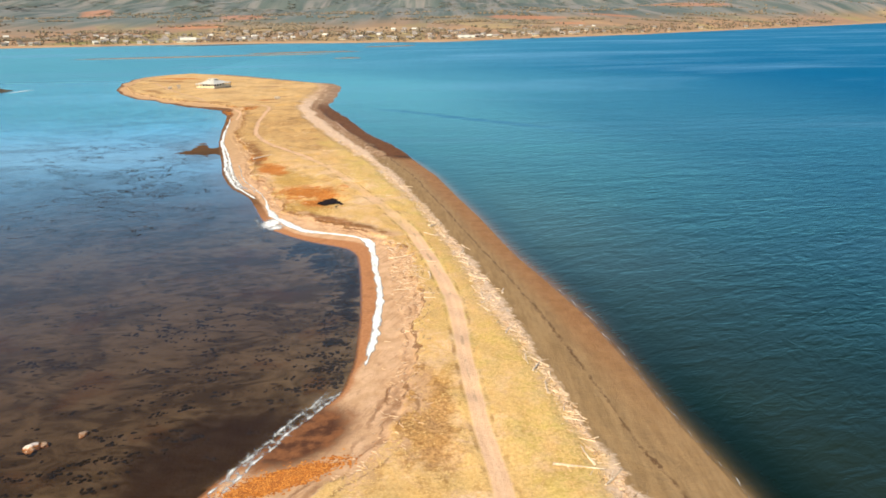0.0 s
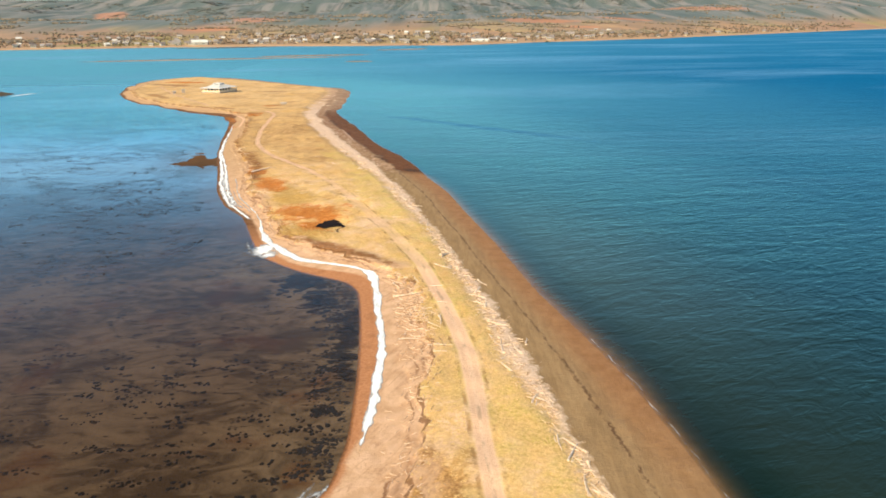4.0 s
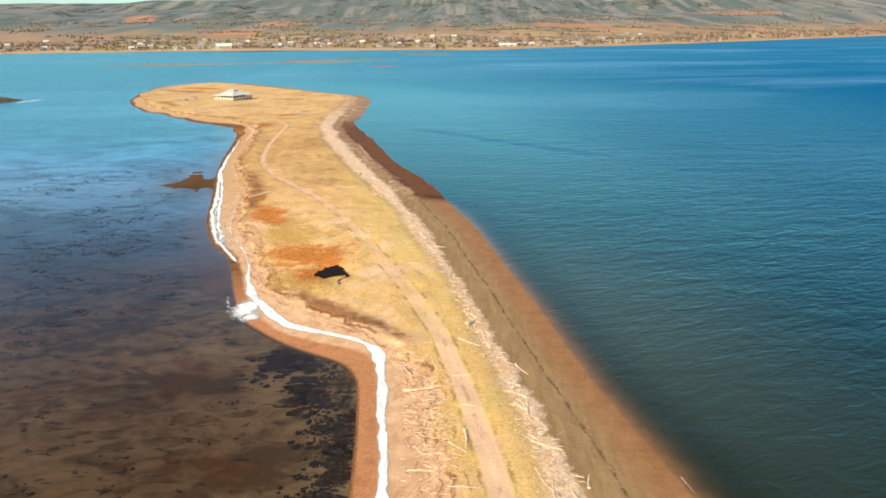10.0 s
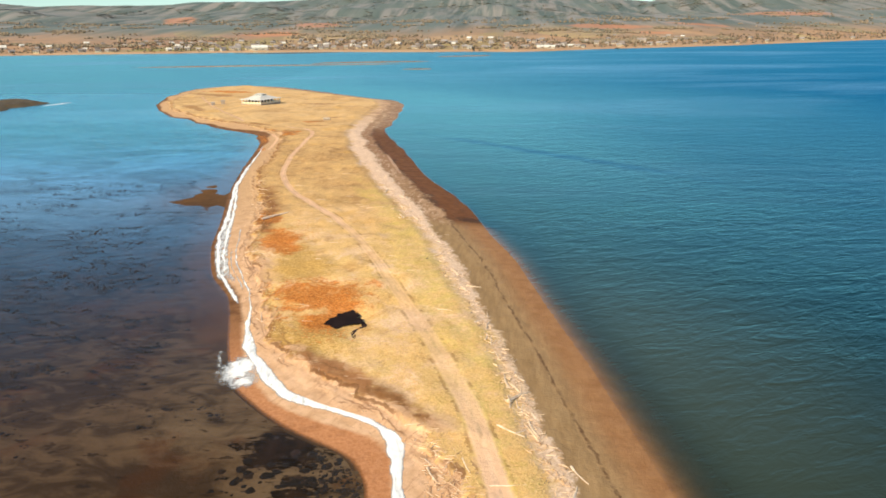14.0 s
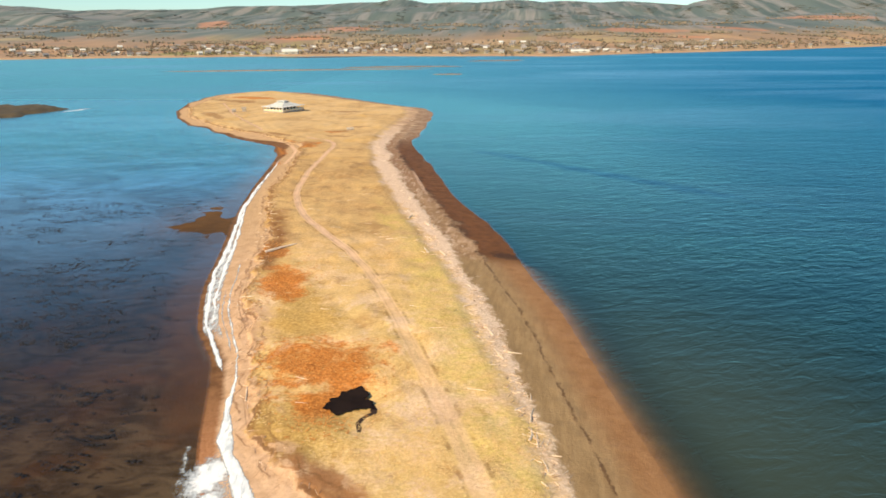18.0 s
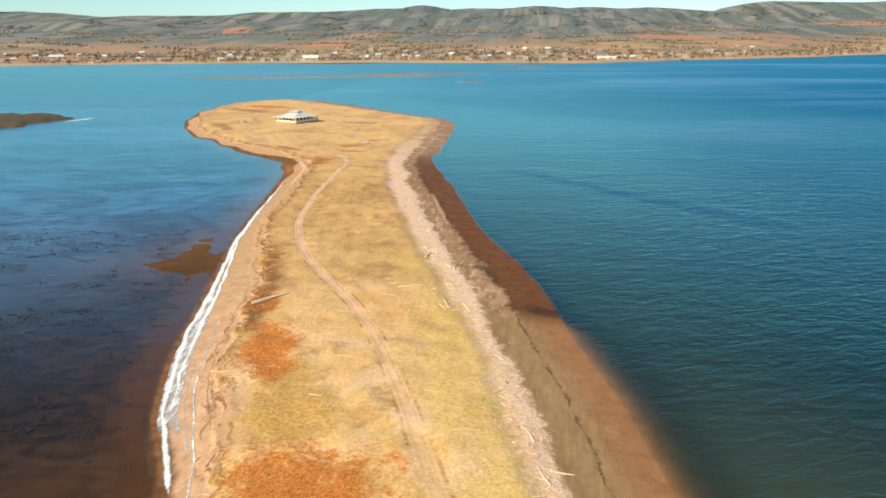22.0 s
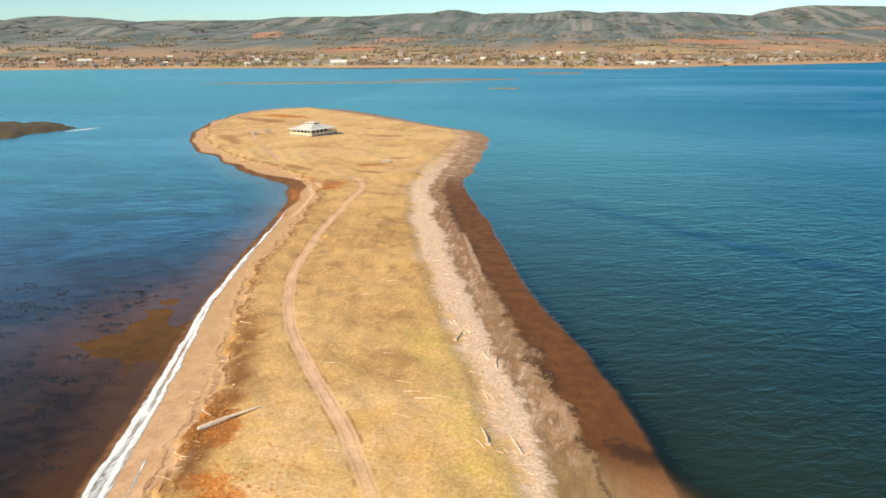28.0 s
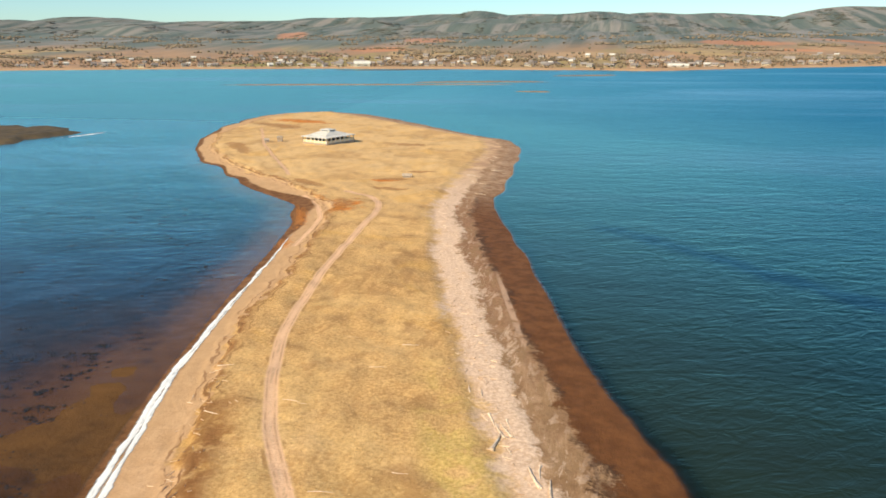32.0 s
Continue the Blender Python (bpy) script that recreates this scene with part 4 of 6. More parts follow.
gx, gy = sheet_xy(ROWY, INS, OUT)
gz = ground_z(gx, gy)
me = big_mesh("ground", np.stack([gx, gy, gz], -1).reshape(-1, 3), sheet_faces(*gx.shape), GROUND)
dl, dr, end, lv, rv, rd, tr = measures(gx, gy)
me.materials.append(BED)
me.polygons.foreach_set("material_index", (((dl < -0.85) & (dr > 0)) | (dr < -9))[:-1, :-1].astype(np.int32).ravel())
give(me, "lv", np.clip(lv, -30, 30))
give(me, "rv", np.clip(np.minimum(rv, end - 6), -30, 30))
give(me, "rd", np.clip(np.minimum(rd, end - 2), -30, 30))
give(me, "lw", np.clip(np.minimum(dl, np.where(dr < 0, 30, end)), -30, 30))
give(me, "rw", np.clip(dr, -30, 30))
strip = np.maximum((foam_out(gy) + 0.25 * (foam_in(gy) - foam_out(gy)) - water_left(gy)) * slant(water_left, gy), 0.4)
strip = np.where(gy > 296, 1.1 + 0.8 * np.clip(waves(gx, gy, 26.0, 3.0) + 0.4, 0, 2) + 3.6 * np.exp(-((gy - 326) / 16) ** 2), strip + (1.55 - strip) * ease(gy, 134, 150))
give(me, "lw_wet", np.clip(dl - strip, -30, 30))
give(me, "track", np.clip(tr * (1.15 + 0.25 * ease(gy, 92, 78) + 0.4 * ease(gy, 135, 190)), 0, 20))
give(me, "north", 0.95 * ease(gy, 172, 240))
give(me, "worn", 1 - 0.55 * ease(gy, 118, 142) * ease(gy, 212, 188) - 0.25 * ease(gy, 60, 40))
band = np.maximum(water_right(gy) - sand_right(gy), 1.0)
give(me, "wet", np.clip((gx - sand_right(gy)) / band + 0.02 * np.exp(-((gy - 214) / 17) ** 2) * ease(gy, 202, 208) + 0.09 * np.exp(-((gy - 305) / 24) ** 2), 0, 1.5))
give(me, "green", np.exp(-((gx - grass_right(gy) + 3) / 4.5) ** 2) * ease(gy, 262, 222))
give(me, "shoal", np.where(dl < 3, np.maximum(shoals(gx, gy), 0.85 * ease(dl, -9.5 - 3 * ease(gy, 190, 250), -1) * ease(gy, 138, 150)), 0))
give(me, "beach", np.clip((gx - foam_in(gy)) / np.maximum(grass_left(gy) - foam_in(gy), 0.5), -1, 2))
give(me, "hem", np.maximum(np.exp(-((lv - 1.4) / 1.3) ** 2) * ease(gy, 124, 129) * ease(gy, 146, 141), np.maximum(np.exp(-((lv - 1.8) / 1.9) ** 2) * ease(gy, 188, 196) * ease(gy, 238, 222), 0.85 * np.exp(-((lv - 0.5) / 0.5) ** 2) * ease(gy, 126, 132))))
tagged(new("ground", me), "sandy spit with dry straw-coloured grass and wet brown beaches", "ground", kind="structure")

wy = np.concatenate([ROWY[:40:2], ROWY[40::2]])
wx2, wy2 = sheet_xy(wy, INS[::6], OUT)
depth = np.maximum(-ground_z(wx2, wy2), 0)
wdl, wdr = measures(wx2, wy2)[:2]
seaward = ease(wdr, 6, -2)
me = big_mesh("water", np.stack([wx2, wy2, np.zeros_like(wx2)], -1).reshape(-1, 3), sheet_faces(*wx2.shape), WATER)
lag = 0.3 * (1 - np.exp(-depth / 1.6))
give(me, "turbid", np.where(wdr < 0, 1 - np.exp(-depth / (0.36 - 0.08 * ease(wy2, 198, 206) - 0.2 * ease(wy2, 104, 78))), np.clip(lag + 0.85 * ease(wy2, 225, 340) * ease(wdl, -5, -28) + 0.75 * ease(wy2, 340, 500), 0, 1)))
give(me, "lee", np.where(wdr < 2, 0.3 * ease(wdr, -50, -4) + 0.3 * ease(wdr, -9, -1) * ease(wy2, 206, 196), 0))
give(me, "murk", np.where(wdr < 2, ease(wdr, -46, -6) * (1 - 0.7 * ease(wy2, 150, 200)) * (1 - ease(wdr, -11, -3) * ease(wy2, 90, 66)) * (0.28 + 0.72 * ease(wy2, 80, 140)) * ease(wy2, 470, 380) * (1 - 0.7 * ease(wy2, 199, 206) * ease(wdr, -2.6, -0.8)), 0))
out_ = np.where(wdr < 0, water_right(wy2) - wx2, 0)
give(me, "deep", 1 - np.exp(-depth / 0.26))
give(me, "offshore", ease(out_, -12, -75))
# painted dimming of the sea's reflection, by bearing and distance out
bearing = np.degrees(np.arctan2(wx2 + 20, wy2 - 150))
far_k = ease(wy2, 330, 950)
give(me, "gloss_dim", far_k * 0.9 * ease(bearing, -48, 38) + (1 - far_k) * np.where(wdr < 0, (0.5 * ease(out_, -32, -105) + 0.5 * ease(out_, -60, -320)) * ease(bearing, -42, 40), 0.12 * ease(wy2, 230, 400)))
give(me, "calm", np.clip((1 - seaward) * (0.38 + 0.62 * ease(wy2, 335, 215)) * ease(wy2, 560, 400), 0, 1))
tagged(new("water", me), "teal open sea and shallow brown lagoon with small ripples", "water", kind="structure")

# ---- the far shore: plain, fields and hills ----
shore_r = lambda a: np.interp(a, (-80, -60, -43, -33.8, -27, -20, -12, -5, 1, 10.3, 18, 23, 27.5, 31, 36, 45, 60), (1700, 1480, 1352, 1258, 1200, 1161, 1110, 1049, 1040, 1156, 1330, 1540, 1792, 2090, 2600, 3300, 3900))
ridge = lambda a: np.interp(a, (-80, -50, -45, -41, -37, -32, -27.5, -21, -15, -10.8, -6.5, -4, -2.3, 0, 3.5, 9.2, 13, 20, 32, 60), (1.4, 1.4, 1.55, 1.92, 1.88, 1.7, 1.62, 1.9, 2.1, 2.22, 2.14, 2.1, 2.28, 2.2, 2.05, 1.83, 1.8, 1.8, 1.7, 1.5))


def far_z(x, y):
    x, y = np.asarray(x, float), np.asarray(y, float)
    r, a = np.hypot(x, y - 100), np.degrees(np.arctan2(x, y - 100))
    s = r - shore_r(a) + 14 * waves(x, y, 260, 1.0)
    plain_h = 2.4 * ease(s, -4, 14) + 44 * (0.5 * ease(s, 20, 900) + 0.5 * np.clip(s / 900, 0, 1)) + 3.0 * waves(x, y, 420, 2.0) * ease(s, 120, 500)
    top = np.tan(np.radians(ridge(a))) * 4300 + 14
    up = ease(r + 90 * waves(x, y, 1100, 4.0), 2250, 4450)
    hill = (top - 30) * (0.25 * ease(r, 2100, 2900) * (0.75 + 0.5 * waves(x, y, 800, 5.0)) + 0.75 * up * up) + (9 * waves(x, y, 620, 6.0) + 6 * waves(x, 0.45 * y, 520, 7.0) + 1.5 * waves(x, 0.5 * y, 190, 3.0)) * ease(r, 2100, 2900) * ease(r, 4400, 3600)
    cape = (118 + 8 * waves(x, y, 900, 2.0)) * (0.82 * ease(a, 8.6, 11.2) + 0.18 * ease(a, 10.0, 15.0)) * ease(r, 2550, 3600) * (1 - 0.12 * ease(a, 16, 24))
    return np.where(s < -4, -3.0, np.where(s < 0, -0.6, 0.0) + plain_h + np.maximum(hill, cape)), s


angs = np.radians(np.arange(-78, 58, 0.3))
t01 = np.linspace(0, 1, 150)
rs = shore_r(np.degrees(angs))[:, None] - 40
rr = rs + (4720 - rs) * (0.32 * t01 + 0.68 * t01 ** 2)[None]
fx, fy = rr * np.sin(angs)[:, None], 100 + rr * np.cos(angs)[:, None]
fz, fs = far_z(fx, fy)
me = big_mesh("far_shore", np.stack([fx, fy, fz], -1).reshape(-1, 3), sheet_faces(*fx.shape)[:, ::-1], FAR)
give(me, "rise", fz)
give(me, "inland", fs)
tagged(new("far_shore", me), "far shore with brown and red fields below wooded hills", "land", kind="structure")


def clump(n, spread, fir):
    """Unit tree shapes: a pointed or a rounded uneven crown."""
    v = [(0, 0, -0.1)]
    for k, (h, w) in enumerate(((0.25, 1.0), (0.6, 0.85 if not fir else 0.6))):
        for i in range(n):
            a = 2 * math.pi * (i + 0.5 * k) / n
            q = w * (1 + spread * math.sin(3.1 * i + 5 * k))
            v.append((q * math.cos(a), q * math.sin(a), h + 0.1 * math.sin(2.3 * i + k)))
    v.append((0.1, 0, 1.15 if fir else 0.95))
    f = []
    for i in range(n):
        j = (i + 1) % n
        f += [(0, 1 + j, 1 + i), (1 + i, 1 + j, 1 + n + i), (1 + j, 1 + n + j, 1 + n + i), (1 + n + i, 1 + n + j, 1 + 2 * n)]
    return np.array(v), np.array(f)


def scatter(name, shapes, place, size, tall, material, label, category, smooth=False):
    """Many small pieces of a few shapes as one object."""
    vs, fs_, base = [], [], 0
    for k, (sv, sf) in enumerate(shapes):
        p, s, h = place[k::len(shapes)], size[k::len(shapes)], tall[k::len(shapes)]
        if len(p) == 0:
            continue
        a = rng.uniform(0, 6.283, len(p))
        c, sn = np.cos(a)[:, None], np.sin(a)[:, None]
        x = (sv[None, :, 0] * c - sv[None, :, 1] * sn) * s[:, None] + p[:, 0:1]
        y = (sv[None, :, 0] * sn + sv[None, :, 1] * c) * s[:, None] + p[:, 1:2]
        z = sv[None, :, 2] * h[:, None] + p[:, 2:3]
        vs.append(np.stack([x, y, z], -1).reshape(-1, 3))
        fs_.append((sf[None] + (np.arange(len(p)) * len(sv))[:, None, None]).reshape(-1, sf.shape[1]) + base)
        base += len(p) * len(sv)
    ob = new(name, big_mesh(name, np.concatenate(vs), np.concatenate(fs_), material, smooth))
    return tagged(ob, label, category, kind="stuff")


def polar(n, low, high, a0, a1):
    a = rng.uniform(a0, a1, n)
    r = shore_r(a) + rng.uniform(low, high, n)
    return np.sin(np.radians(a)) * r, 100 + np.cos(np.radians(a)) * r




def tree_shape(seed, fir):
    """A unit tree: a thin trunk and several uneven lobes of crown with gaps between them."""
    r = random.Random(seed)
    vs, fs_ = [np.array([(-0.05, 0, -0.1), (0.05, 0, -0.1), (0, 0.06, -0.1), (0, 0, 0.75)])], [np.array([(0, 1, 3), (1, 2, 3), (2, 0, 3)])]
    base = 4
    for k in range(4 if fir else 6):
        cv, cf = clump(4, r.uniform(0.2, 0.5), fir)
        h = 0.12 + 0.24 * k if fir else r.uniform(0.2, 0.75)
        w = (0.5 - 0.11 * k) if fir else r.uniform(0.24, 0.42)
        o = 0.05 if fir else 0.42 * (1.1 - abs(h - 0.4))
        a = r.uniform(0, 6.28)
        vs.append(cv * (w, w, 0.34) + (o * math.cos(a), o * math.sin(a), h))
        fs_.append(cf + base)
        base += len(cv)
    return np.concatenate(vs), np.concatenate(fs_)


SCRUB = [tree_shape(k, k == 2) for k in range(6)]
x, y = polar(4600, 10, 260, -48, 30)
keep = waves(x, y, 120, 3.0) + 0.6 * rng.normal(size=len(x)) > 0.0
x, y = x[keep], y[keep]
scatter("village_trees", SCRUB, np.stack([x, y, far_z(x, y)[0] - 0.3], -1), rng.uniform(2.0, 4.2, len(x)), rng.uniform(2.0, 5.0, len(x)), TREES, "bare brown trees and bushes round the far village", "trees")
FIRS = [clump(5, 0.25, True), clump(6, 0.35, False), clump(5, 0.3, False)]
x, y = polar(42000, 150, 1300, -50, 36)
keep = waves(0.4 * x, y, 150, 3.0) + 0.6 * waves(0.5 * x, y, 62, 1.0) + 0.3 * waves(x, y, 31, 4.0) + 0.16 * rng.normal(size=len(x)) > 0.78
x, y = x[keep], y[keep]
# planted belts and copses of the plain
for ax, ay, bx, by, deep_, k in ((130, 1352, 222, 1372, 26, 900), (331, 1750, 388, 1716, 12, 260), (-308, 1505, -240, 1497, 38, 700), (-900, 1330, -640, 1290, 10, 420), (-1240, 1330, -980, 1280, 14, 420), (20, 1560, 120, 1640, 16, 380), (230, 1420, 420, 1500, 30, 900), (-700, 1480, -560, 1440, 14, 300)):
    q_ = rng.uniform(0, 1, k)
    x = np.concatenate([x, ax + (bx - ax) * q_ + rng.normal(0, 5, k)])
    y = np.concatenate([y, ay + (by - ay) * q_ + rng.normal(0, 0.5, k) * deep_])
scatter("shore_trees", FIRS, np.stack([x, y, far_z(x, y)[0]], -1), rng.uniform(1.8, 3.8, len(x)), rng.uniform(2, 5, len(x)), SPINNEY, "scattered bare and fir trees among the far houses", "trees")
x, y = polar(40000, 1100, 3300, -50, 36)
keep = (np.hypot(x, y - 100) < 4600) & (waves(x, y, 380, 9.0) + 0.5 * waves(x, y, 150, 2.0) + 0.25 * rng.normal(size=len(x)) > 0.4)
x, y = x[keep], y[keep]
scatter("hill_woods", FIRS, np.stack([x, y, far_z(x, y)[0] - 1], -1), rng.uniform(7, 15, len(x)), rng.uniform(0.5, 1.7, len(x)), HAZED_HILLWOOD, "hazy grey-green woods on the far hills", "woods", True)


# ---- far houses ----
def far_house(x, y, turn, w, d, h, wall, roof, label):
    z = float(far_z(x, y)[0])
    ob = new("far_house")
    ob.matrix_basis = pose(x, y, z, 0, 0, turn)
    part("wall", mesh_of("wall", *box(-w / 2, -d / 2, -1.5, w / 2, d / 2, h), wall), ob)
    e, g = 0.5, h + 0.42 * d
    v = [(-w / 2 - e, -d / 2 - e, h - 0.2), (w / 2 + e, -d / 2 - e, h - 0.2), (w / 2 + e, d / 2 + e, h - 0.2), (-w / 2 - e, d / 2 + e, h - 0.2), (-w / 2 - e, 0, g), (w / 2 + e, 0, g)]
    part("roof", mesh_of("roof", v, [(0, 1, 5, 4), (2, 3, 4, 5), (1, 2, 5), (3, 0, 4), (3, 2, 1, 0)], roof), ob)
    for x0 in (-w * 0.3, w * 0.12):
        part("window", mesh_of("window", *box(x0, -d / 2 - 0.06, 1.0, x0 + w * 0.18, -d / 2 + 0.1, 2.3), GLASS), ob)
    return tagged(ob, label, "house", "houses on the far shore")


TINTS = [plain("far_wall_white", (0.45, 0.40, 0.33), (0.56, 0.51, 0.43), 0.05, 0.8, 0.2, 0), plain("far_wall_cream", (0.42, 0.32, 0.21), (0.54, 0.44, 0.30), 0.05, 0.8, 0.2, 0),
         plain("far_wall_grey", (0.40, 0.36, 0.32), (0.52, 0.47, 0.42), 0.05, 0.8, 0.2, 0)]
SAY = ["small white house on the far shore among trees", "cream house with dark roof on the far shore", "grey house with dark roof on the far shore"]
hr = random.Random(5)
for i in range(210):
    a = hr.choice((hr.uniform(-42, 14), hr.uniform(-28, 6), hr.uniform(-45, 27)))
    r = float(shore_r(a)) + hr.choice((26, 40, 60, 90, 140, 190)) * hr.uniform(0.8, 1.4)
    k = hr.choice((0, 0, 1, 1, 1, 2))
    far_house(math.sin(radians(a)) * r, 100 + math.cos(radians(a)) * r, -a + hr.uniform(-25, 25), hr.uniform(5, 9), hr.uniform(4.5, 6.5), hr.uniform(2.3, 3.4), TINTS[k], SHINGLE if hr.random() < 0.1 else FARROOF, SAY[k])
for a, r, w, d, h, say in ((-19.6, 1175, 24, 9, 4.2, "long white harbour building on the far shore"), (-21.2, 1190, 9, 8, 4, "white shed beside the harbour building"), (10.3, 1285, 15, 8, 3.4, "large pale house near the far beach"),
                           (-37, 1420, 22, 9, 3.6, "long pale farm shed on the far plain"), (3.0, 1085, 26, 6, 2.2, "low pale shed by the far waterline")):
    far_house(math.sin(radians(a)) * r, 100 + math.cos(radians(a)) * r, -a, w, d, h, TINTS[0], SHINGLE if w > 20 else FARROOF, say)

# ---- islets and bars ----


def low_island(name, x0, y0, rx, ry, turn, h, material, label, seed):
    n, m = 15, 64
    v, c, s = [], math.cos(radians(turn)), math.sin(radians(turn))
    for j in range(n):
        q = 1.12 * (j / (n - 1))
        for i in range(m):
            a = 2 * math.pi * i / m
            w = 1 + 0.16 * math.sin(3 * a + seed) + 0.10 * math.sin(7 * a + 2 * seed) + 0.05 * math.sin(13 * a + seed)
            px, py = rx * q * w * math.cos(a), ry * q * w * math.sin(a)
            z = h * min(1.0, (1.0 - q) * 5.0) * (1 + 0.25 * math.sin(px * 0.5 + seed) * math.cos(py * 0.6)) if q < 1 else (1.0 - q) * 6
            v.append((x0 + px * c - py * s, y0 + px * s + py * c, z))
    f = [(j * m + i, (j + 1) * m + i, (j + 1) * m + (i + 1) % m, j * m + (i + 1) % m) for j in range(n - 1) for i in range(m)]
    return tagged(new(name, mesh_of(name, v, f, material, True)), label, name, kind="structure")


low_island("islet", -277, 421, 26, 38, 28, 1.4, ISLET, "low dark brown turf islet in the lagoon", 1.0)
low_island("sandbar", -255, 800, 130, 7, 8, 0.5, BAR, "long thin sandbar in the far lagoon", 2.0)
low_island("sandbar", -150, 858, 62, 10, 10, 0.6, BAR, "thin ochre sandbar in the far water", 3.0)
low_island("sandbar", -82, 727, 13, 4, 0, 0.5, BAR, "small sandbar just above the water", 4.0)
low_island("sandbar", -52, 1000, 34, 9, 20, 0.6, BAR, "small far sandbar near the shore", 5.0)

low_island("mudflat", -330, 1150, 70, 13, 12, 0.35, ISLET, "dark weedy mudflat before the far harbour", 6.0)

# ---- foam along the lagoon's edge ----
fy_ = np.arange(76, 302, 0.16)
cols = 130
u = np.linspace(0, 1, cols)[None]
fo, fi = (foam_out(fy_) - 1.6)[:, None], (foam_in(fy_) + 1.2)[:, None]
X = fo + (fi - fo) * u
Y = np.repeat(fy_[:, None], cols, 1)
# strands of froth: the line that each follows, and half its width along the way
STRANDS = (
    ("line", ((76, -8.2), (80, -7.9), (95, -7.5), (104, -8.3), (114, -9.6), (122, -10.7), (126, -11.6), (128, -13.5), (129.7, -16.2), (131, -19.8), (132.6, -23.6), (136.6, -27.5), (143.8, -32.3), (150.8, -35.2), (157, -36.9), (164.2, -39.6), (170.2, -43.0), (175.7, -45.9), (181.8, -48.3), (186.4, -49.8), (197.8, -53.2), (206, -56.2)),
     ((76, 0.3), (80, 0.55), (95, 0.62), (121, 0.72), (125, 0.8), (128, 0.34), (131, 0.5), (134, 0.75), (144, 0.85), (150, 0.5), (157, 0.2), (164, 0.15), (196, 0.14), (200, -0.2), (302, -0.2)), 1.0),
    ("edge", ((156, -38.4), (160.2, -39.8), (165.4, -43.1), (173, -48.1), (182, -51.7), (192.5, -55.6), (206, -59.2), (224.5, -65.1), (236, -69.0), (258, -73.9), (285, -79.5), (300, -83)),
     ((140, -0.3), (158, -0.2), (161, 0.3), (173, 0.36), (192, 0.4), (206, 0.48), (225, 0.46), (258, 0.42), (296, 0.2), (301, -0.2)), 2.0),
    ("band", ((156, -37.8), (165.4, -42.0), (173, -47.0), (182, -50.6), (192.5, -54.2), (206, -58.1), (224.5, -64.4), (236, -68.4), (258, -73.6), (285, -79.3), (300, -82.8)),
     ((140, -0.3), (164, -0.2), (172, 0.16), (186, 0.34), (200, 0.42), (212, 0.40), (235, 0.3), (285, 0.12), (301, -0.2)), 3.0),
    ("third", ((160, -38.6), (168, -42.6), (174, -46.0), (182, -49.4), (192, -52.4), (204, -56.8)),
     ((140, -0.3), (162, -0.2), (166, 0.09), (183, 0.12), (187, -0.2), (302, -0.2)), 4.0),
)
level_ = np.full(X.shape, -1.0)
for name, knots, widths, seed in STRANDS:
    course = along(*knots)
    c = (course(fy_) + 0.16 * waves(fy_, 0 * fy_, 15.0, seed) + 0.07 * waves(fy_, 0 * fy_, 5.0, seed + 2))[:, None]
    half = np.interp(fy_, *np.array(widths).T) * (1.0 + 0.22 * waves(fy_, 0 * fy_, 11.0, seed + 1) + 0.14 * waves(fy_, 0 * fy_, 3.5, seed))
    level_ = np.maximum(level_, half[:, None] - np.abs(X - c) * slant(course, Y))
# thin grey film between the strands
film_ = 0.09 + 0.05 * waves(X, 0.3 * Y, 2.0, 3.0) - 0.9 * np.maximum(foam_out(Y) - 0.2 - X, 0) - 0.9 * np.maximum(X - 0.5 * (foam_out(Y) + foam_in(Y)) - 0.5, 0) - 0.6 * ease(Y, 172, 160) - 0.6 * ease(Y, 206, 222)
level_ = np.maximum(level_, film_)
level_ = level_ + 0.05 * waves(X * 1.4, 0.3 * Y, 0.9, 2.0) - 0.12 * ease(Y, 84, 76)
Z = np.maximum(ground_z(X, Y), 0.005) + 0.012 + 0.12 * np.clip(level_, 0, 0.4)


def froth(name, X, Y, Z, level):
    """A sheet of which only the faces where level is above nought are kept."""
    f = sheet_faces(*X.shape)
    f = f[level.ravel()[f].mean(1) > -0.16]
    used, f = np.unique(f, return_inverse=True)
    me = big_mesh(name, np.stack([X, Y, Z], -1).reshape(-1, 3)[used], f.reshape(-1, 4), FOAM)
    give(me, "core", level.ravel()[used])
    return new(name, me)


lace = (0.10 * ease(Y, 124, 116) + 0.16 * ease(Y, 112, 84)) * (0.9 + 0.8 * waves(X, Y, 3.1, 6.0)) * ease(X - foam_in(Y), -1.4, -0.2)
tagged(froth("foam_strip", X, Y, Z, level_ - lace), "white frothy foam strip along the lagoon beach", "foam", kind="stuff")
fy_ = np.arange(54, 80, 0.08)
u = np.linspace(-1, 1, 90)[None]
mid_ = (0.45 * foam_out(fy_) + 0.55 * foam_in(fy_))[:, None] - 0.3
X, Y = mid_ + 1.7 * u, fy_[:, None] + 0 * u
vein = np.abs(waves(X, Y, 2.1, 2.0))
sides = np.maximum(np.exp(-((u - 0.42 - 0.12 * waves(Y, 0 * Y, 6.0, 2.0)) / 0.13) ** 2), 0.8 * np.exp(-((u + 0.35 - 0.15 * waves(Y, 0 * Y, 5.0, 5.0)) / 0.12) ** 2))
core = 0.15 * (1 - u * u) + 0.15 * sides * (1 + 0.5 * waves(X, Y, 3.3, 6.0)) + 0.05 * waves(X, Y, 2.4, 1.0) - 0.10 * vein - 0.12 - 0.4 * ease(Y, 71.5, 75.5)
tagged(froth("foam_lace", X, Y, np.maximum(ground_z(X, Y), 0.0) + 0.02, core), "grey lace of thin foam over dark weedy mud", "foam", kind="stuff")
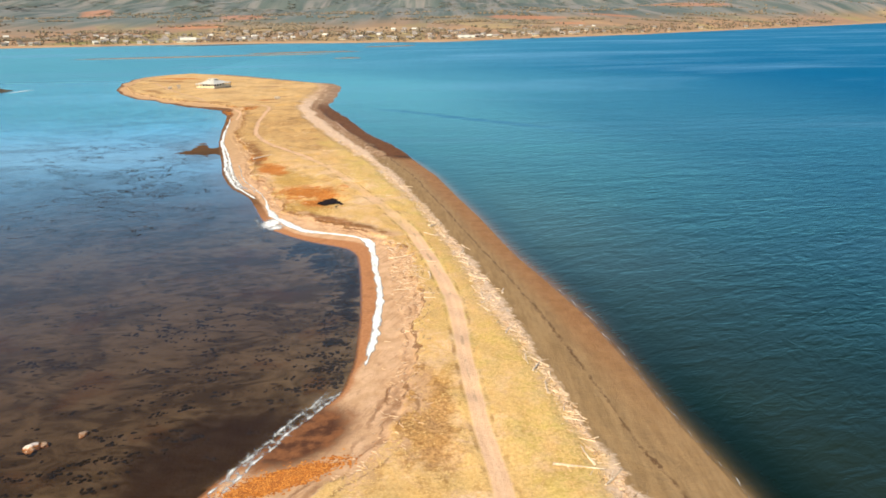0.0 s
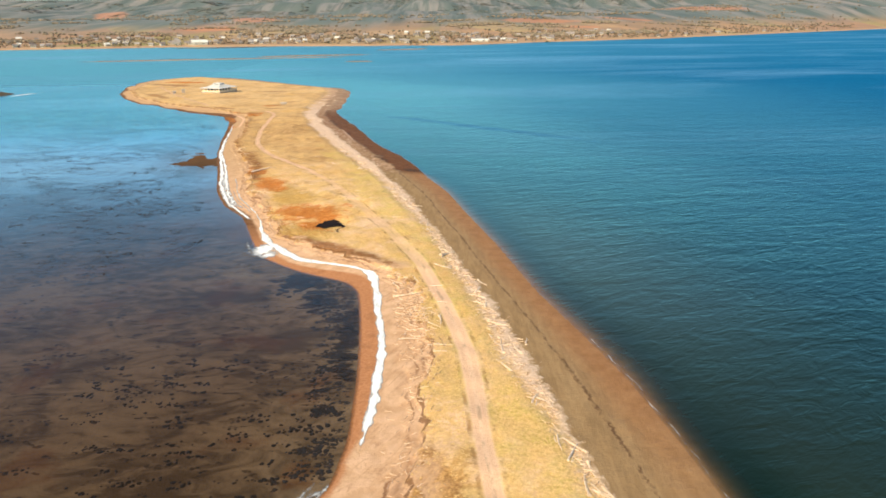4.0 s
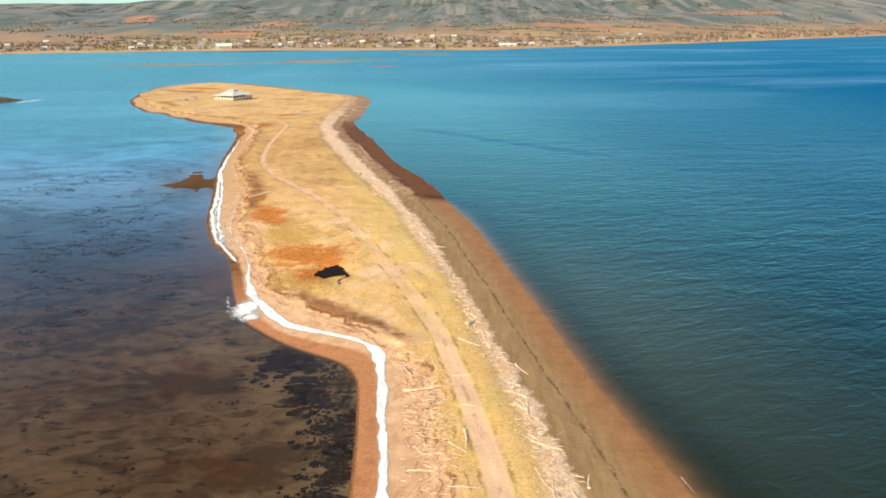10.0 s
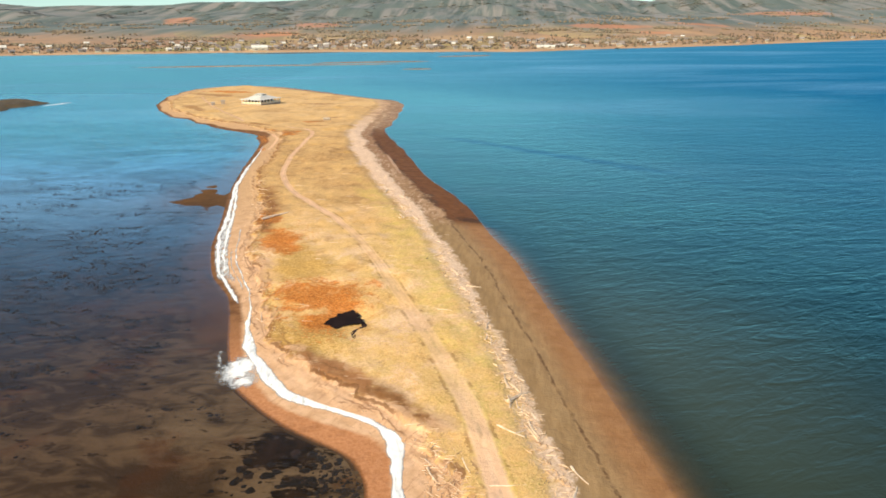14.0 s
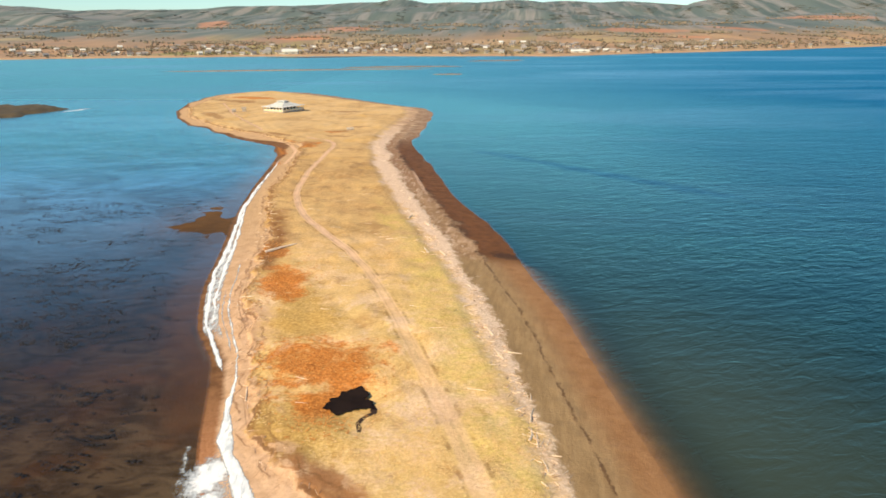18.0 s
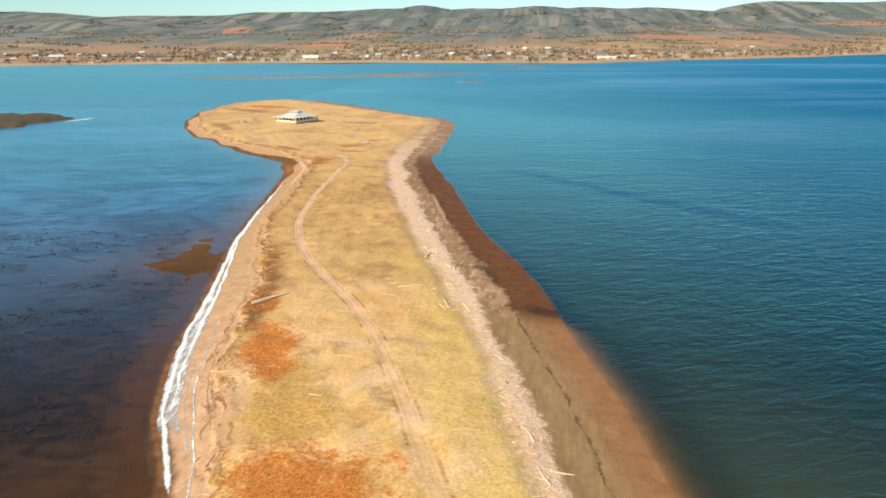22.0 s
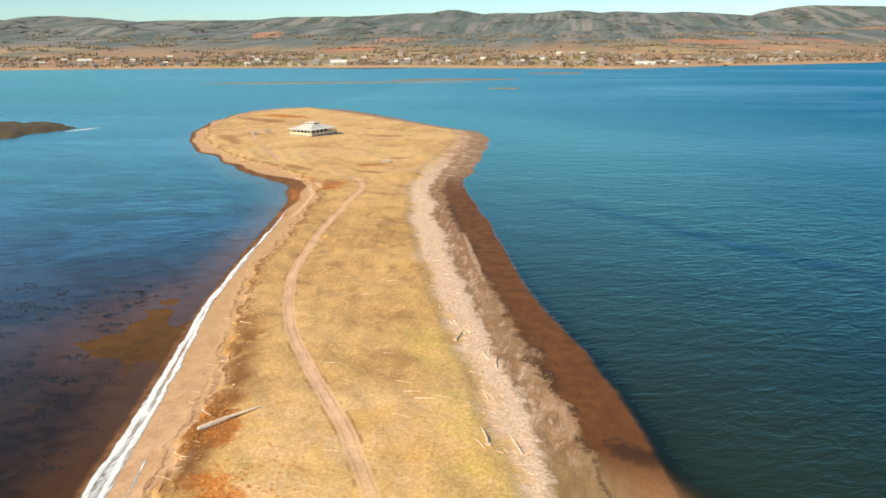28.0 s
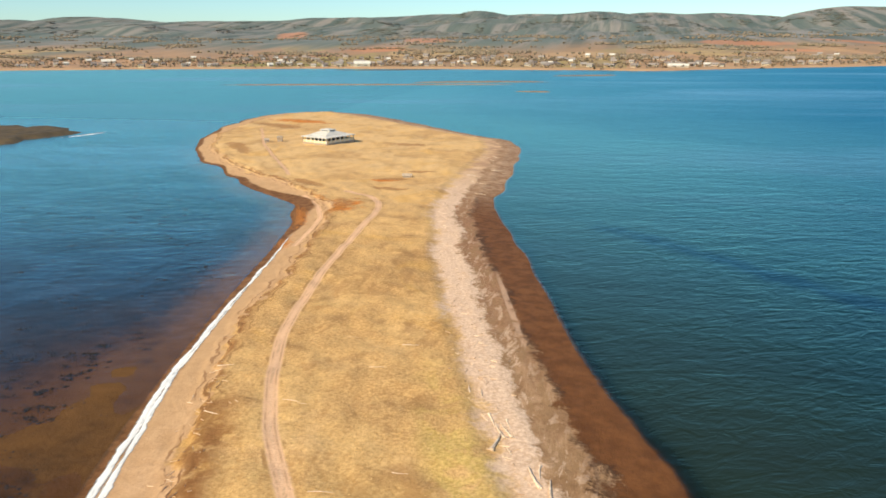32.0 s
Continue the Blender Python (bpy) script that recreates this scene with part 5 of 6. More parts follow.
q, a = np.meshgrid(np.linspace(0, 1.3, 60), np.linspace(0, 2 * math.pi, 150))
X, Y = -32.0 + 5.2 * q * np.cos(a), 139.0 + 6.4 * q * np.sin(a)
Z = 0.05 * np.clip(0.9 - q + 0.42 * waves(X, Y, 1.6, 4.0) + 0.3 * waves(X, Y, 0.7, 1.0), -1, 1)
blob = np.maximum(0.40 - 0.38 * np.hypot((X + 32.0) / 2.2, (Y - 139.6) / 3.2), 0.34 - 0.34 * np.hypot((X + 30.6) / 1.5, (Y - 136.6) / 1.6))
wisp = 0.05 - np.abs((X + 35.4) + 0.42 * (Y - 142.5) + 0.5 * waves(X, Y, 5.0, 3.0)) * 0.3 - 0.5 * ease(Y, 139, 136)
core = np.maximum(blob, wisp) + 0.06 * waves(X, Y, 2.6, 4.0) + 0.04 * waves(X, Y, 0.9, 1.0) - 2.0 * ease(X - foam_in(Y), -0.6, 0.4) - ease(q, 1.15, 1.3)
Z = np.maximum(np.maximum(Z, 0.01), ground_z(X, Y) + 0.015)
tagged(froth("foam_patch", X, Y, Z, core), "patch of white foam drifting at the lagoon edge", "foam", kind="stuff")
X, Y = -241.0 + 2.2 * q * np.cos(a) + 3.0 * q * np.sin(a), 432 + 11.0 * q * np.sin(a)
core = 0.7 - q + 0.5 * waves(X, Y, 4.0, 4.0)
tagged(froth("foam_patch", X, Y, 0.02 + 0 * X, core), "thin white foam on the lee of the islet", "foam", kind="stuff")
yy = np.arange(52, 102, 0.2)
u = np.linspace(-1, 1, 5)[None]
X = (water_right(yy) + 0.5 + 0.25 * waves(yy, yy, 7.0))[:, None] + 0.05 * u
Z = 0.012 + 0.02 * (waves(X, yy[:, None] + 0 * X, 3.1, 2.0) + 0.5 * waves(X, yy[:, None] + 0 * X, 9.0) - 0.1) - 0.02 * np.abs(u)
core = 0.10 + 6 * (Z - 0.012) - 0.1 * np.abs(u)
tagged(froth("foam_line", X, yy[:, None] + 0 * X, np.maximum(Z, 0.008), core), "thin broken line of foam at the sea edge", "foam", kind="stuff")

# ---- the pond ----
q, a = np.meshgrid(np.linspace(0, 1, 5), np.linspace(0, 2 * math.pi, 72))
rim = np.array(((-24.8, 151.6), (-23.9, 153.7), (-21.8, 156.0), (-20.8, 153.6), (-19.6, 151.4), (-20.4, 151.8), (-21.7, 151.3), (-22.9, 150.1))) - (-22.2, 152.8)
bank = np.argsort(np.arctan2(rim[:, 1], rim[:, 0]) % (2 * math.pi))
wide_ = np.interp(a, (np.arctan2(rim[:, 1], rim[:, 0]) % (2 * math.pi))[bank], np.hypot(*rim.T)[bank], period=2 * math.pi) * (1 + 0.07 * np.sin(9 * a) + 0.05 * np.sin(17 * a + 1))
X, Y = -22.2 + q * np.cos(a) * wide_, 152.8 + q * np.sin(a) * wide_
zp = float(ground_z(-22.2, 152.8)) + 0.26
me = big_mesh("pond", np.stack([X, Y, 0 * X + zp], -1).reshape(-1, 3), sheet_faces(*X.shape), POOL)
tagged(new("pond", me), "small dark pool of water in rust-coloured heath", "pond", kind="structure")

# ---- driftwood ----


def log_mesh(seed, root, branch):
    """A tapered, slightly bent trunk of unit length along x, with broken ends."""
    r = random.Random(seed)
    n, rings, v, f = 8, 7, [], []
    bend, bend2 = r.uniform(-0.05, 0.05), r.uniform(-0.03, 0.03)
    for k in range(rings):
        t = k / (rings - 1)
        rad = 0.032 * (1 - 0.5 * t) * (1.7 if root and k == 0 else 1.0) * (0.7 if k == rings - 1 else 1)
        for i in range(n):
            a = 2 * math.pi * i / n
            q = rad * (1 + 0.22 * r.uniform(-1, 1))
            v.append((t - 0.5 + 0.02 * r.uniform(-1, 1) * (k in (0, rings - 1)), bend * math.sin(math.pi * t) + q * math.cos(a), bend2 * math.sin(math.pi * t) * 0.3 + q * math.sin(a)))
    for k in range(rings - 1):
        f += [(k * n + i, k * n + (i + 1) % n, (k + 1) * n + (i + 1) % n, (k + 1) * n + i) for i in range(n)]
    f += [tuple(range(n))[::-1], tuple(range((rings - 1) * n, rings * n))]
    stubs = [(0.25, 1.0, 0.14), (0.6, -0.8, 0.1)] if branch else []
    if root:
        stubs += [(-0.0, s, 0.09) for s in (-1.2, -0.4, 0.5, 1.3)]
    for t, side, ln in stubs:
        b, c0 = len(v), Vector((t - 0.5, 0, 0))
        way = Vector((0.4 if t > 0 else -0.25, side, 0.45)).normalized() * ln
        for k in range(3):
            for i in range(4):
                a = math.pi / 2 * i
                p = c0 + way * (k / 2)
                q = 0.013 * (1 - 0.35 * k)
                v.append((p.x + q * math.cos(a), p.y, p.z + q * math.sin(a)))
        f += [(b + k * 4 + i, b + k * 4 + (i + 1) % 4, b + k * 4 + 4 + (i + 1) % 4, b + k * 4 + 4 + i) for k in range(2) for i in range(4)] + [(b + 8, b + 9, b + 10, b + 11)]
    return mesh_of("driftwood_log", v, f, WOOD, False)


LOGS = [log_mesh(s, s % 3 == 0, s % 2 == 0) for s in range(9)]
logs_r = random.Random(11)


def log_at(x, y, length, turn, thick=1.0, label="bleached driftwood log lying on the sand", lift=0.0):
    c, s = math.cos(radians(turn)), math.sin(radians(turn))
    ends = [float(ground_z(x + k * length / 2 * c, y + k * length / 2 * s)) for k in (-1, 1)]
    tilt = math.degrees(math.atan2(ends[1] - ends[0], length))
    ob = new("driftwood_log", logs_r.choice(LOGS))
    rad = 0.028 * length * thick
    mid = max(sum(ends) / 2, float(ground_z(x, y)))
    ob.matrix_basis = pose(x, y, mid + 0.55 * rad + lift, 0, -tilt, turn) @ pose(0, 0, 0, logs_r.choice((0, 180)) + logs_r.gauss(0, 14)) @ Matrix.Diagonal((length, length * thick, length * thick, 1))
    return tagged(ob, label, "driftwood", "driftwood along the spit")


log_at(-48.1, 203.8, 6.3, 50, 1.3, "long bleached driftwood trunk lying on the heath")
log_at(-5.3, 115.7, 4.4, -4, 1.0)
log_at(12.4, 57.0, 4.6, -3, 0.9)
log_at(13.6, 65.2, 2.0, -4, 1.8, "short thick driftwood log on the beach ridge")
log_at(-45.0, 180.5, 2.8, -18, 0.9)
log_at(5.6, 121.0, 2.6, -60, 1.1)
log_at(-0.4, 126.5, 3.0, -28, 1.2)
for _ in range(150):
    y = logs_r.choice((logs_r.uniform(54, 135), logs_r.uniform(54, 245)))
    if float(waves(y, 0.0, 13.0, 2.0)) < -0.25:
        y += 5.0
    t = logs_r.gauss(0.5, 0.33)
    x = float(grass_right(y) + t * (sand_right(y) - grass_right(y)))
    slope = math.degrees(math.atan2(1, float(water_right(y + 2) - water_right(y - 2)) / 4))
    turn = slope + logs_r.gauss(0, 24) if logs_r.random() < 0.75 else logs_r.uniform(-90, 90)
    log_at(x, y, logs_r.choice((0.8, 1.1, 1.5, 2.0, 2.6, 3.4)) * logs_r.uniform(0.8, 1.2), turn, logs_r.uniform(0.8, 1.6))
for _ in range(46):
    y = logs_r.choice((logs_r.uniform(96, 123), logs_r.uniform(96, 123), logs_r.uniform(60, 240)))
    x = float(grass_left(y)) + logs_r.gauss(0.2, 1.5)
    log_at(x, y, logs_r.choice((0.8, 1.2, 1.7, 2.6)) * logs_r.uniform(0.8, 1.2), logs_r.choice((logs_r.gauss(-10, 30), logs_r.uniform(-90, 90))), logs_r.uniform(0.6, 1.2), "thin bleached driftwood pole at the grass edge")
for _ in range(26):
    y = logs_r.uniform(150, 250)
    x = float(grass_left(y) + logs_r.uniform(0.15, 0.9) * (grass_right(y) - grass_left(y)))
    log_at(x, y, logs_r.uniform(1.0, 2.2), logs_r.uniform(-20, 20), logs_r.uniform(0.6, 0.9), "small grey driftwood pole in dry grass")

for _ in range(11):
    y = logs_r.uniform(338, 405)
    x = float(sand_right(y) + logs_r.uniform(-0.4, 0.75) * (water_right(y) - sand_right(y)))
    log_at(x, y, logs_r.uniform(1.2, 3.6), logs_r.uniform(-60, 40), logs_r.uniform(0.7, 1.1), "bleached driftwood trunk on the brown neck beach")

STICK = (np.array([(-0.5, -0.03, 0), (0.5, -0.02, 0.02), (0.5, 0.02, 0.05), (-0.5, 0.03, 0.05), (-0.5, 0, 0.09), (0.5, 0, 0.08)]), np.array([(0, 1, 5), (0, 5, 4), (2, 3, 4), (2, 4, 5), (1, 2, 5), (3, 0, 4)]))
n = 3600
y = 50 + 300 * rng.uniform(0, 1, n) ** 1.35
t = rng.normal(0.45, 0.3, n)
x = grass_right(y) + t * (sand_right(y) - grass_right(y))
s = rng.uniform(0.2, 0.9, n)
keep = (waves(x, y, 7.0, 4.0) + 0.7 * rng.normal(size=n) > -0.3) & ((y < 175) | (rng.uniform(size=n) < 0.4))
x, y, s = x[keep], y[keep], s[keep]
n = len(x)
scatter("driftwood_debris", [STICK], np.stack([x, y, ground_z(x, y)], -1), s, rng.uniform(0.5, 1.5, n), STICKS, "bleached sticks and splinters strewn along the ridge", "driftwood")
n = 1500
y = rng.uniform(56, 240, n)
x = grass_left(y) + rng.normal(-0.2, 1.1, n)
n2 = 900
y2 = rng.normal(110, 8.5, n2)
x2 = foam_in(y2) + 1.0 + rng.uniform(0, 1, n2) ** 0.7 * (grass_left(y2) - foam_in(y2) - 0.6)
x, y, n = np.concatenate([x, x2]), np.concatenate([y, y2]), n + n2
keep = (y < 124) | (rng.uniform(size=n) < 0.3)
x, y, n = x[keep], y[keep], int(keep.sum())
scatter("shore_debris", [STICK], np.stack([x, y, ground_z(x, y)], -1), rng.uniform(0.2, 0.9, n), rng.uniform(0.5, 1.2, n), STICKS, "small sticks strewn along the grass edge", "driftwood")

# ---- grass, heath and weed ----


def tuft(n, lean, seed):
    r = random.Random(seed)
    v, f = [], []
    for i in range(n):
        a = 2 * math.pi * i / n + r.uniform(-0.4, 0.4)
        w, o, h = 0.16, lean * r.uniform(0.6, 1.2), r.uniform(0.6, 1.0)
        b = len(v)
        v += [(-w * math.sin(a), w * math.cos(a), -0.05), (w * math.sin(a), -w * math.cos(a), -0.05), (o * math.cos(a), o * math.sin(a), h)]
        f.append((b, b + 1, b + 2))
    return np.array(v), np.array(f)


n = 46000
y = np.concatenate([rng.uniform(50, 150, n // 2), 120 + 330 * rng.uniform(0, 1, n - n // 2) ** 1.5])
x = grass_left(y) + rng.uniform(0, 1, n) * (grass_right(y) - grass_left(y)) + rng.normal(0, 0.4, n)
tr = measures(x, y)[6]
lv_ = measures(x, y)[3]
bare_ = np.ones(n, bool)
for cx_, cy_, rx_, ry_ in ((-28.3, 160.3, 9.5, 9), (-25, 150, 5, 6), (-41, 188, 5, 11), (-50, 203, 4, 9), (-33.5, 172, 5, 7), (-20.5, 137.6, 6.5, 4)):
    bare_ &= ((x - cx_) / rx_) ** 2 + ((y - cy_) / ry_) ** 2 + 0.4 * rng.normal(size=n) > 0.9
keep = (tr > 1.5) & ~((lv_ < 3.6) & (y > 190) & (y < 234)) & ~((lv_ < 3.4) & (y > 126) & (y < 147)) & (lv_ > 0.3) & bare_ & ((y < 290) | (rng.uniform(size=n) < 0.3)) & ((((x + 0.6) / 3.2) ** 2 + ((y - 68) / 11) ** 2 > 1) | (rng.uniform(size=n) < 0.3)) & (waves(x, y, 6.0, 2.0) + 0.8 * waves(x, y, 23.0, 1.0) + 0.7 * rng.normal(size=n) > -0.5) & (((x + 22.0) / 3.2) ** 2 + ((y - 152.9) / 3.4) ** 2 > 1)
x, y = x[keep], y[keep]
one = [tuft(5, 0.8, k) for k in range(5)]
# each tuft hangs together through its foot
for name, pick, paint, say in (("dry_grass", y < 205 + 14 * rng.normal(size=len(y)), GRASS, "tufts of pale dry straw-coloured grass"), ("ochre_grass", None, OCHRE, "tufts of ochre-brown grass towards the spit head")):
    pick = pick if pick is not None else ~before
    before = pick
    px, py = x[pick], y[pick]
    scatter(name, one, np.stack([px, py, ground_z(px, py)], -1), rng.uniform(0.14, 0.36, len(px)), rng.uniform(0.03, 0.085, len(px)), paint, say, "grass")
hx, hy = [], []
for cx, cy, rx, ry, k in ((-28.3, 160, 7.0, 6, 900), (-41, 188, 4, 10, 450), (-24, 149, 4, 4, 200), (-50, 202, 2.5, 6, 300), (-90, 322, 2.5, 7, 500), (-80, 317, 1.6, 4, 250)):
    hx.append(rng.normal(cx, rx * 0.55, k))
    hy.append(rng.normal(cy, ry * 0.55, k))
x, y = np.concatenate(hx), np.concatenate(hy)
keep = (((x + 22.0) / 3.0) ** 2 + ((y - 152.9) / 3.2) ** 2 > 1) & (x > grass_left(y))
x, y = x[keep], y[keep]
scatter("rust_heath", one, np.stack([x, y, ground_z(x, y)], -1), rng.uniform(0.15, 0.4, len(x)), rng.uniform(0.06, 0.18, len(x)), HEATH, "low rust-brown heath tufts round the pool", "heath")
LEAFY = [clump(6, 0.4, False), clump(5, 0.5, False)]
x = rng.normal(-13.4, 2.1, 4000)
y = np.concatenate([57.3 + 0.36 * (x + 13.4) + rng.normal(0, 0.7, 4000), rng.normal(291, 2.0, 300), rng.normal(312, 5.0, 800)])
x = np.concatenate([x, water_left(y[4000:]) + 1.8 + rng.normal(0, 0.8, 1100)])
scatter("orange_seaweed", LEAFY, np.stack([x, y, np.maximum(ground_z(x, y), 0)], -1), rng.uniform(0.06, 0.16, len(x)), rng.uniform(0.01, 0.04, len(x)), ORANGE, "bright orange weed heaped at the lagoon edge", "seaweed")

n = 5600
cy = np.concatenate([rng.uniform(54, 100, 700), rng.uniform(74, 124, 400), rng.uniform(90, 200, 420), rng.uniform(125, 240, 3100), rng.uniform(150, 330, n - 4620)])
cx = water_left(cy) - np.concatenate([1.5 + rng.gamma(1.8, 15.0, 700), 0.8 + 4.5 * rng.uniform(0, 1, 400) ** 1.3, 3 + rng.gamma(1.8, 20.0, n - 1100)])
keep = ((waves(cx, cy, 21.0, 6.0) + 0.7 * waves(cx, cy, 55.0, 2.0) + 0.6 * rng.normal(size=n) > 0.0) | ((np.arange(n) >= 700) & (np.arange(n) < 1100))) & (cx > -170)
cx, cy = cx[keep], cy[keep]
many = ((1 + 9 * rng.uniform(0, 1, len(cx)) ** 2) * (1 + 0.5 * ease(cy, 130, 190))).astype(int)
cx, cy, wide_ = np.repeat(cx, many), np.repeat(cy, many), np.repeat(0.12 + 0.06 * many, many)
x, y = cx + 1.25 * wide_ * rng.normal(0, 1.0, len(cx)), cy + 0.4 * wide_ * rng.normal(0, 1.0, len(cx))
keep = x < water_left(y) - 0.7
x, y = x[keep], y[keep]
k = len(x)
PAD = [(np.array(s[0]) * (1.0, 1.0, 0.45), s[1]) for s in (clump(7, 0.22, False), clump(6, 0.3, False), clump(6, 0.2, False))]
scatter("seaweed_clumps", PAD, np.stack([x, y, np.where(y + 4 * rng.normal(size=k) > 128, -0.035, np.minimum(ground_z(x, y) + 0.02, -0.05))], -1), 0.10 + 0.19 * rng.uniform(0, 1, k) ** 2, rng.uniform(0.1, 0.2, k), WEED, "dark seaweed clumps in the shallow lagoon", "seaweed")
n = 150
x = np.concatenate([rng.normal(-19.5, 3.2, n // 3), rng.normal(-15.5, 2.2, n // 3), rng.normal(-13.0, 1.3, n // 3)])
y = np.concatenate([rng.normal(120.5, 1.7, n // 3), rng.normal(113, 3.6, n // 3), rng.uniform(84, 112, n // 3)])
keep = x < water_left(y) - 0.5
x, y = x[keep], y[keep]
scatter("black_weed", PAD, np.stack([x, y, ground_z(x, y) - 0.02], -1), rng.uniform(0.2, 0.6, len(x)), rng.uniform(0.1, 0.2, len(x)), WEED, "black weed lying in the lagoon corner", "seaweed")


# ---- rocks in the lagoon ----
def rock(x, y, size, seed, label):
    bm = bmesh.new()
    bmesh.ops.create_icosphere(bm, subdivisions=3, radius=1.0)
    for v in bm.verts:
        k = 1 + 0.35 * noise.noise(v.co * 1.3 + Vector((seed, 0, 0))) + 0.12 * noise.noise(v.co * 4 + Vector((0, seed, 0)))
        v.co = Vector((v.co.x * 1.2 * k, v.co.y * 0.9 * k, v.co.z * 0.62 * k)) * size
    me = bpy.data.meshes.new("rock")
    me.materials.append(ROCK)
    me.materials.append(PALE_TOP)
    bm.normal_update()
    for f in bm.faces:
        # faces turned upward take the pale colour
        f.material_index = 1 if f.normal.z > 0.82 else 0
    bm.to_mesh(me)
    bm.free()
    ob = new("rock", me)
    ob.matrix_basis = pose(x, y, float(ground_z(x, y)) + size * 0.35, 0, 0, seed * 40)
    return tagged(ob, label, "rock", "rocks in the lagoon")


rock(-38.9, 63.9, 0.66, 1.0, "rust-orange boulder with pale top in the shallow lagoon")
rock(-35.0, 66.2, 0.42, 2.0, "small pale boulder in the shallow lagoon")
rock(-38.0, 64.6, 0.42, 3.0, "small pale-topped rock beside the boulder")

# ---- the house on the head of the spit ----


def pavilion(x, y, turn, w, d):
    ob = new("pavilion_house")
    ob.matrix_basis = pose(x, y, float(ground_z(x, y)) + 0.05, 0, 0, turn)
    a, b = w / 2, d / 2
    part("deck", mesh_of("deck", *box(-a, -b, -1.2, a, b, 0.55), BOARD), ob, "grey boarded verandah deck")
    ia, ib = a - 2.3, b - 2.3
    wall = part("wall", mesh_of("wall", *box(-ia, -ib, 0.55, ia, ib, 3.0), CREAM), ob)

    def hip(name, x0, y0, x1, y1, z0, z1, thick=0.15):
        v = [(-x0, -y0, z0), (x0, -y0, z0), (x0, y0, z0), (-x0, y0, z0), (-x1, -y1, z1), (x1, -y1, z1), (x1, y1, z1), (-x1, y1, z1)]
        v += [(p[0], p[1], p[2] - thick) for p in v]
        f = [(0, 1, 5, 4), (1, 2, 6, 5), (2, 3, 7, 6), (3, 0, 4, 7), (4, 5, 6, 7), (8, 12, 13, 9), (9, 13, 14, 10), (10, 14, 15, 11), (11, 15, 12, 8), (0, 8, 9, 1), (1, 9, 10, 2), (2, 10, 11, 3), (3, 11, 8, 0), (12, 15, 14, 13)]
        return part(name, mesh_of(name, v, f, SHINGLE), ob)

    hip("verandah_roof", a + 0.5, b + 0.5, ia - 0.1, ib - 0.1, 2.7, 3.3)
    hip("roof", ia + 0.2, ib + 0.2, 1.7, 2.3, 3.35, 4.35)
    cup = part("cupola", mesh_of("cupola", *box(-1.6, -2.2, 4.05, 1.6, 2.2, 4.85), WHITE), ob)
    hip("cupola_roof", 1.9, 2.5, 0.3, 0.8, 4.85, 5.25)
    for k, (x0, y0, x1, y1) in enumerate(((-1.3, -2.26, 1.3, -2.1), (1.5, -1.8, 1.66, 1.8), (-1.66, -1.8, -1.5, 1.8))):
        part("cupola_window", mesh_of("cupola_window", *box(x0, y0, 4.4, x1, y1, 4.78), GLASS), cup)
    post = mesh_of("post", *box(-0.12, -0.12, 0.5, 0.12, 0.12, 2.75), WHITE)
    rails = []
    for i in range(7):
        t = -1 + 2 * i / 6
        for px, py in ((t * (a - 0.2), -b + 0.2), (t * (a - 0.2), b - 0.2), (-a + 0.2, t * (b - 0.2)), (a - 0.2, t * (b - 0.2))):
            if i in (0, 6) and abs(abs(py) - (b - 0.2)) > 0.01:
                continue
            p = part("post", post, ob)
            p.location = (px, py, 0)
    for n_, q in (("railing", box(-a + 0.1, -b + 0.12, 0.62, a - 0.1, -b + 0.24, 1.5)), ("railing", box(-a + 0.1, b - 0.24, 0.62, a - 0.1, b - 0.12, 1.5)),
                  ("railing", box(-a + 0.12, -b + 0.3, 0.62, -a + 0.24, b - 0.3, 1.5)), ("railing", box(a - 0.24, -b + 0.3, 0.62, a - 0.12, b - 0.3, 1.5))):
        part(n_, mesh_of(n_, *q, CREAM), ob, "cream boarded verandah railing")
    for i in range(4):
        for side in (-1, 1):
            s0 = -ib + 1.0 + i * (2 * ib - 2.0) / 3.6
            win = part("window", mesh_of("window", *box(side * ia - 0.05, s0, 1.1, side * ia + 0.05, s0 + 1.5, 2.8), GLASS), wall)
            s1 = -ia + 0.8 + i * (2 * ia - 1.6) / 3.8
            part("window", mesh_of("window", *box(s1, side * ib - 0.05, 1.1, s1 + 1.3, side * ib + 0.05, 2.8), GLASS), wall)
    for k in range(3):
        part("step", mesh_of("step", *box(-1.4, -b - 0.35 * (k + 1), -1.0, 1.4, -b - 0.35 * k, 0.4 - 0.18 * k), BOARD), ob)
    return tagged(ob, "cream pavilion house with pale hipped roof, cupola and verandah", "house")


pavilion(-124.6, 420.0, 67, 14.6, 12.6)


def hut(x, y, turn, w, d, h, label):
    ob = new("hut")
    ob.matrix_basis = pose(x, y, float(ground_z(x, y)), 0, 0, turn)
    part("wall", mesh_of("wall", *box(-w / 2, -d / 2, -0.3, w / 2, d / 2, h), BOARD), ob)
    v = [(-w / 2 - 0.2, -d / 2 - 0.2, h), (w / 2 + 0.2, -d / 2 - 0.2, h), (w / 2 + 0.2, d / 2 + 0.2, h), (-w / 2 - 0.2, d / 2 + 0.2, h), (-w / 2 - 0.2, 0, h + 0.7), (w / 2 + 0.2, 0, h + 0.7)]
    part("roof", mesh_of("roof", v, [(0, 1, 5, 4), (2, 3, 4, 5), (1, 2, 5), (3, 0, 4), (3, 2, 1, 0)], BOARD), ob)
    part("door", mesh_of("door", *box(-0.4, -d / 2 - 0.05, 0.0, 0.4, -d / 2 + 0.05, min(1.9, h - 0.1)), BOARD), ob)
    return tagged(ob, label, "hut")


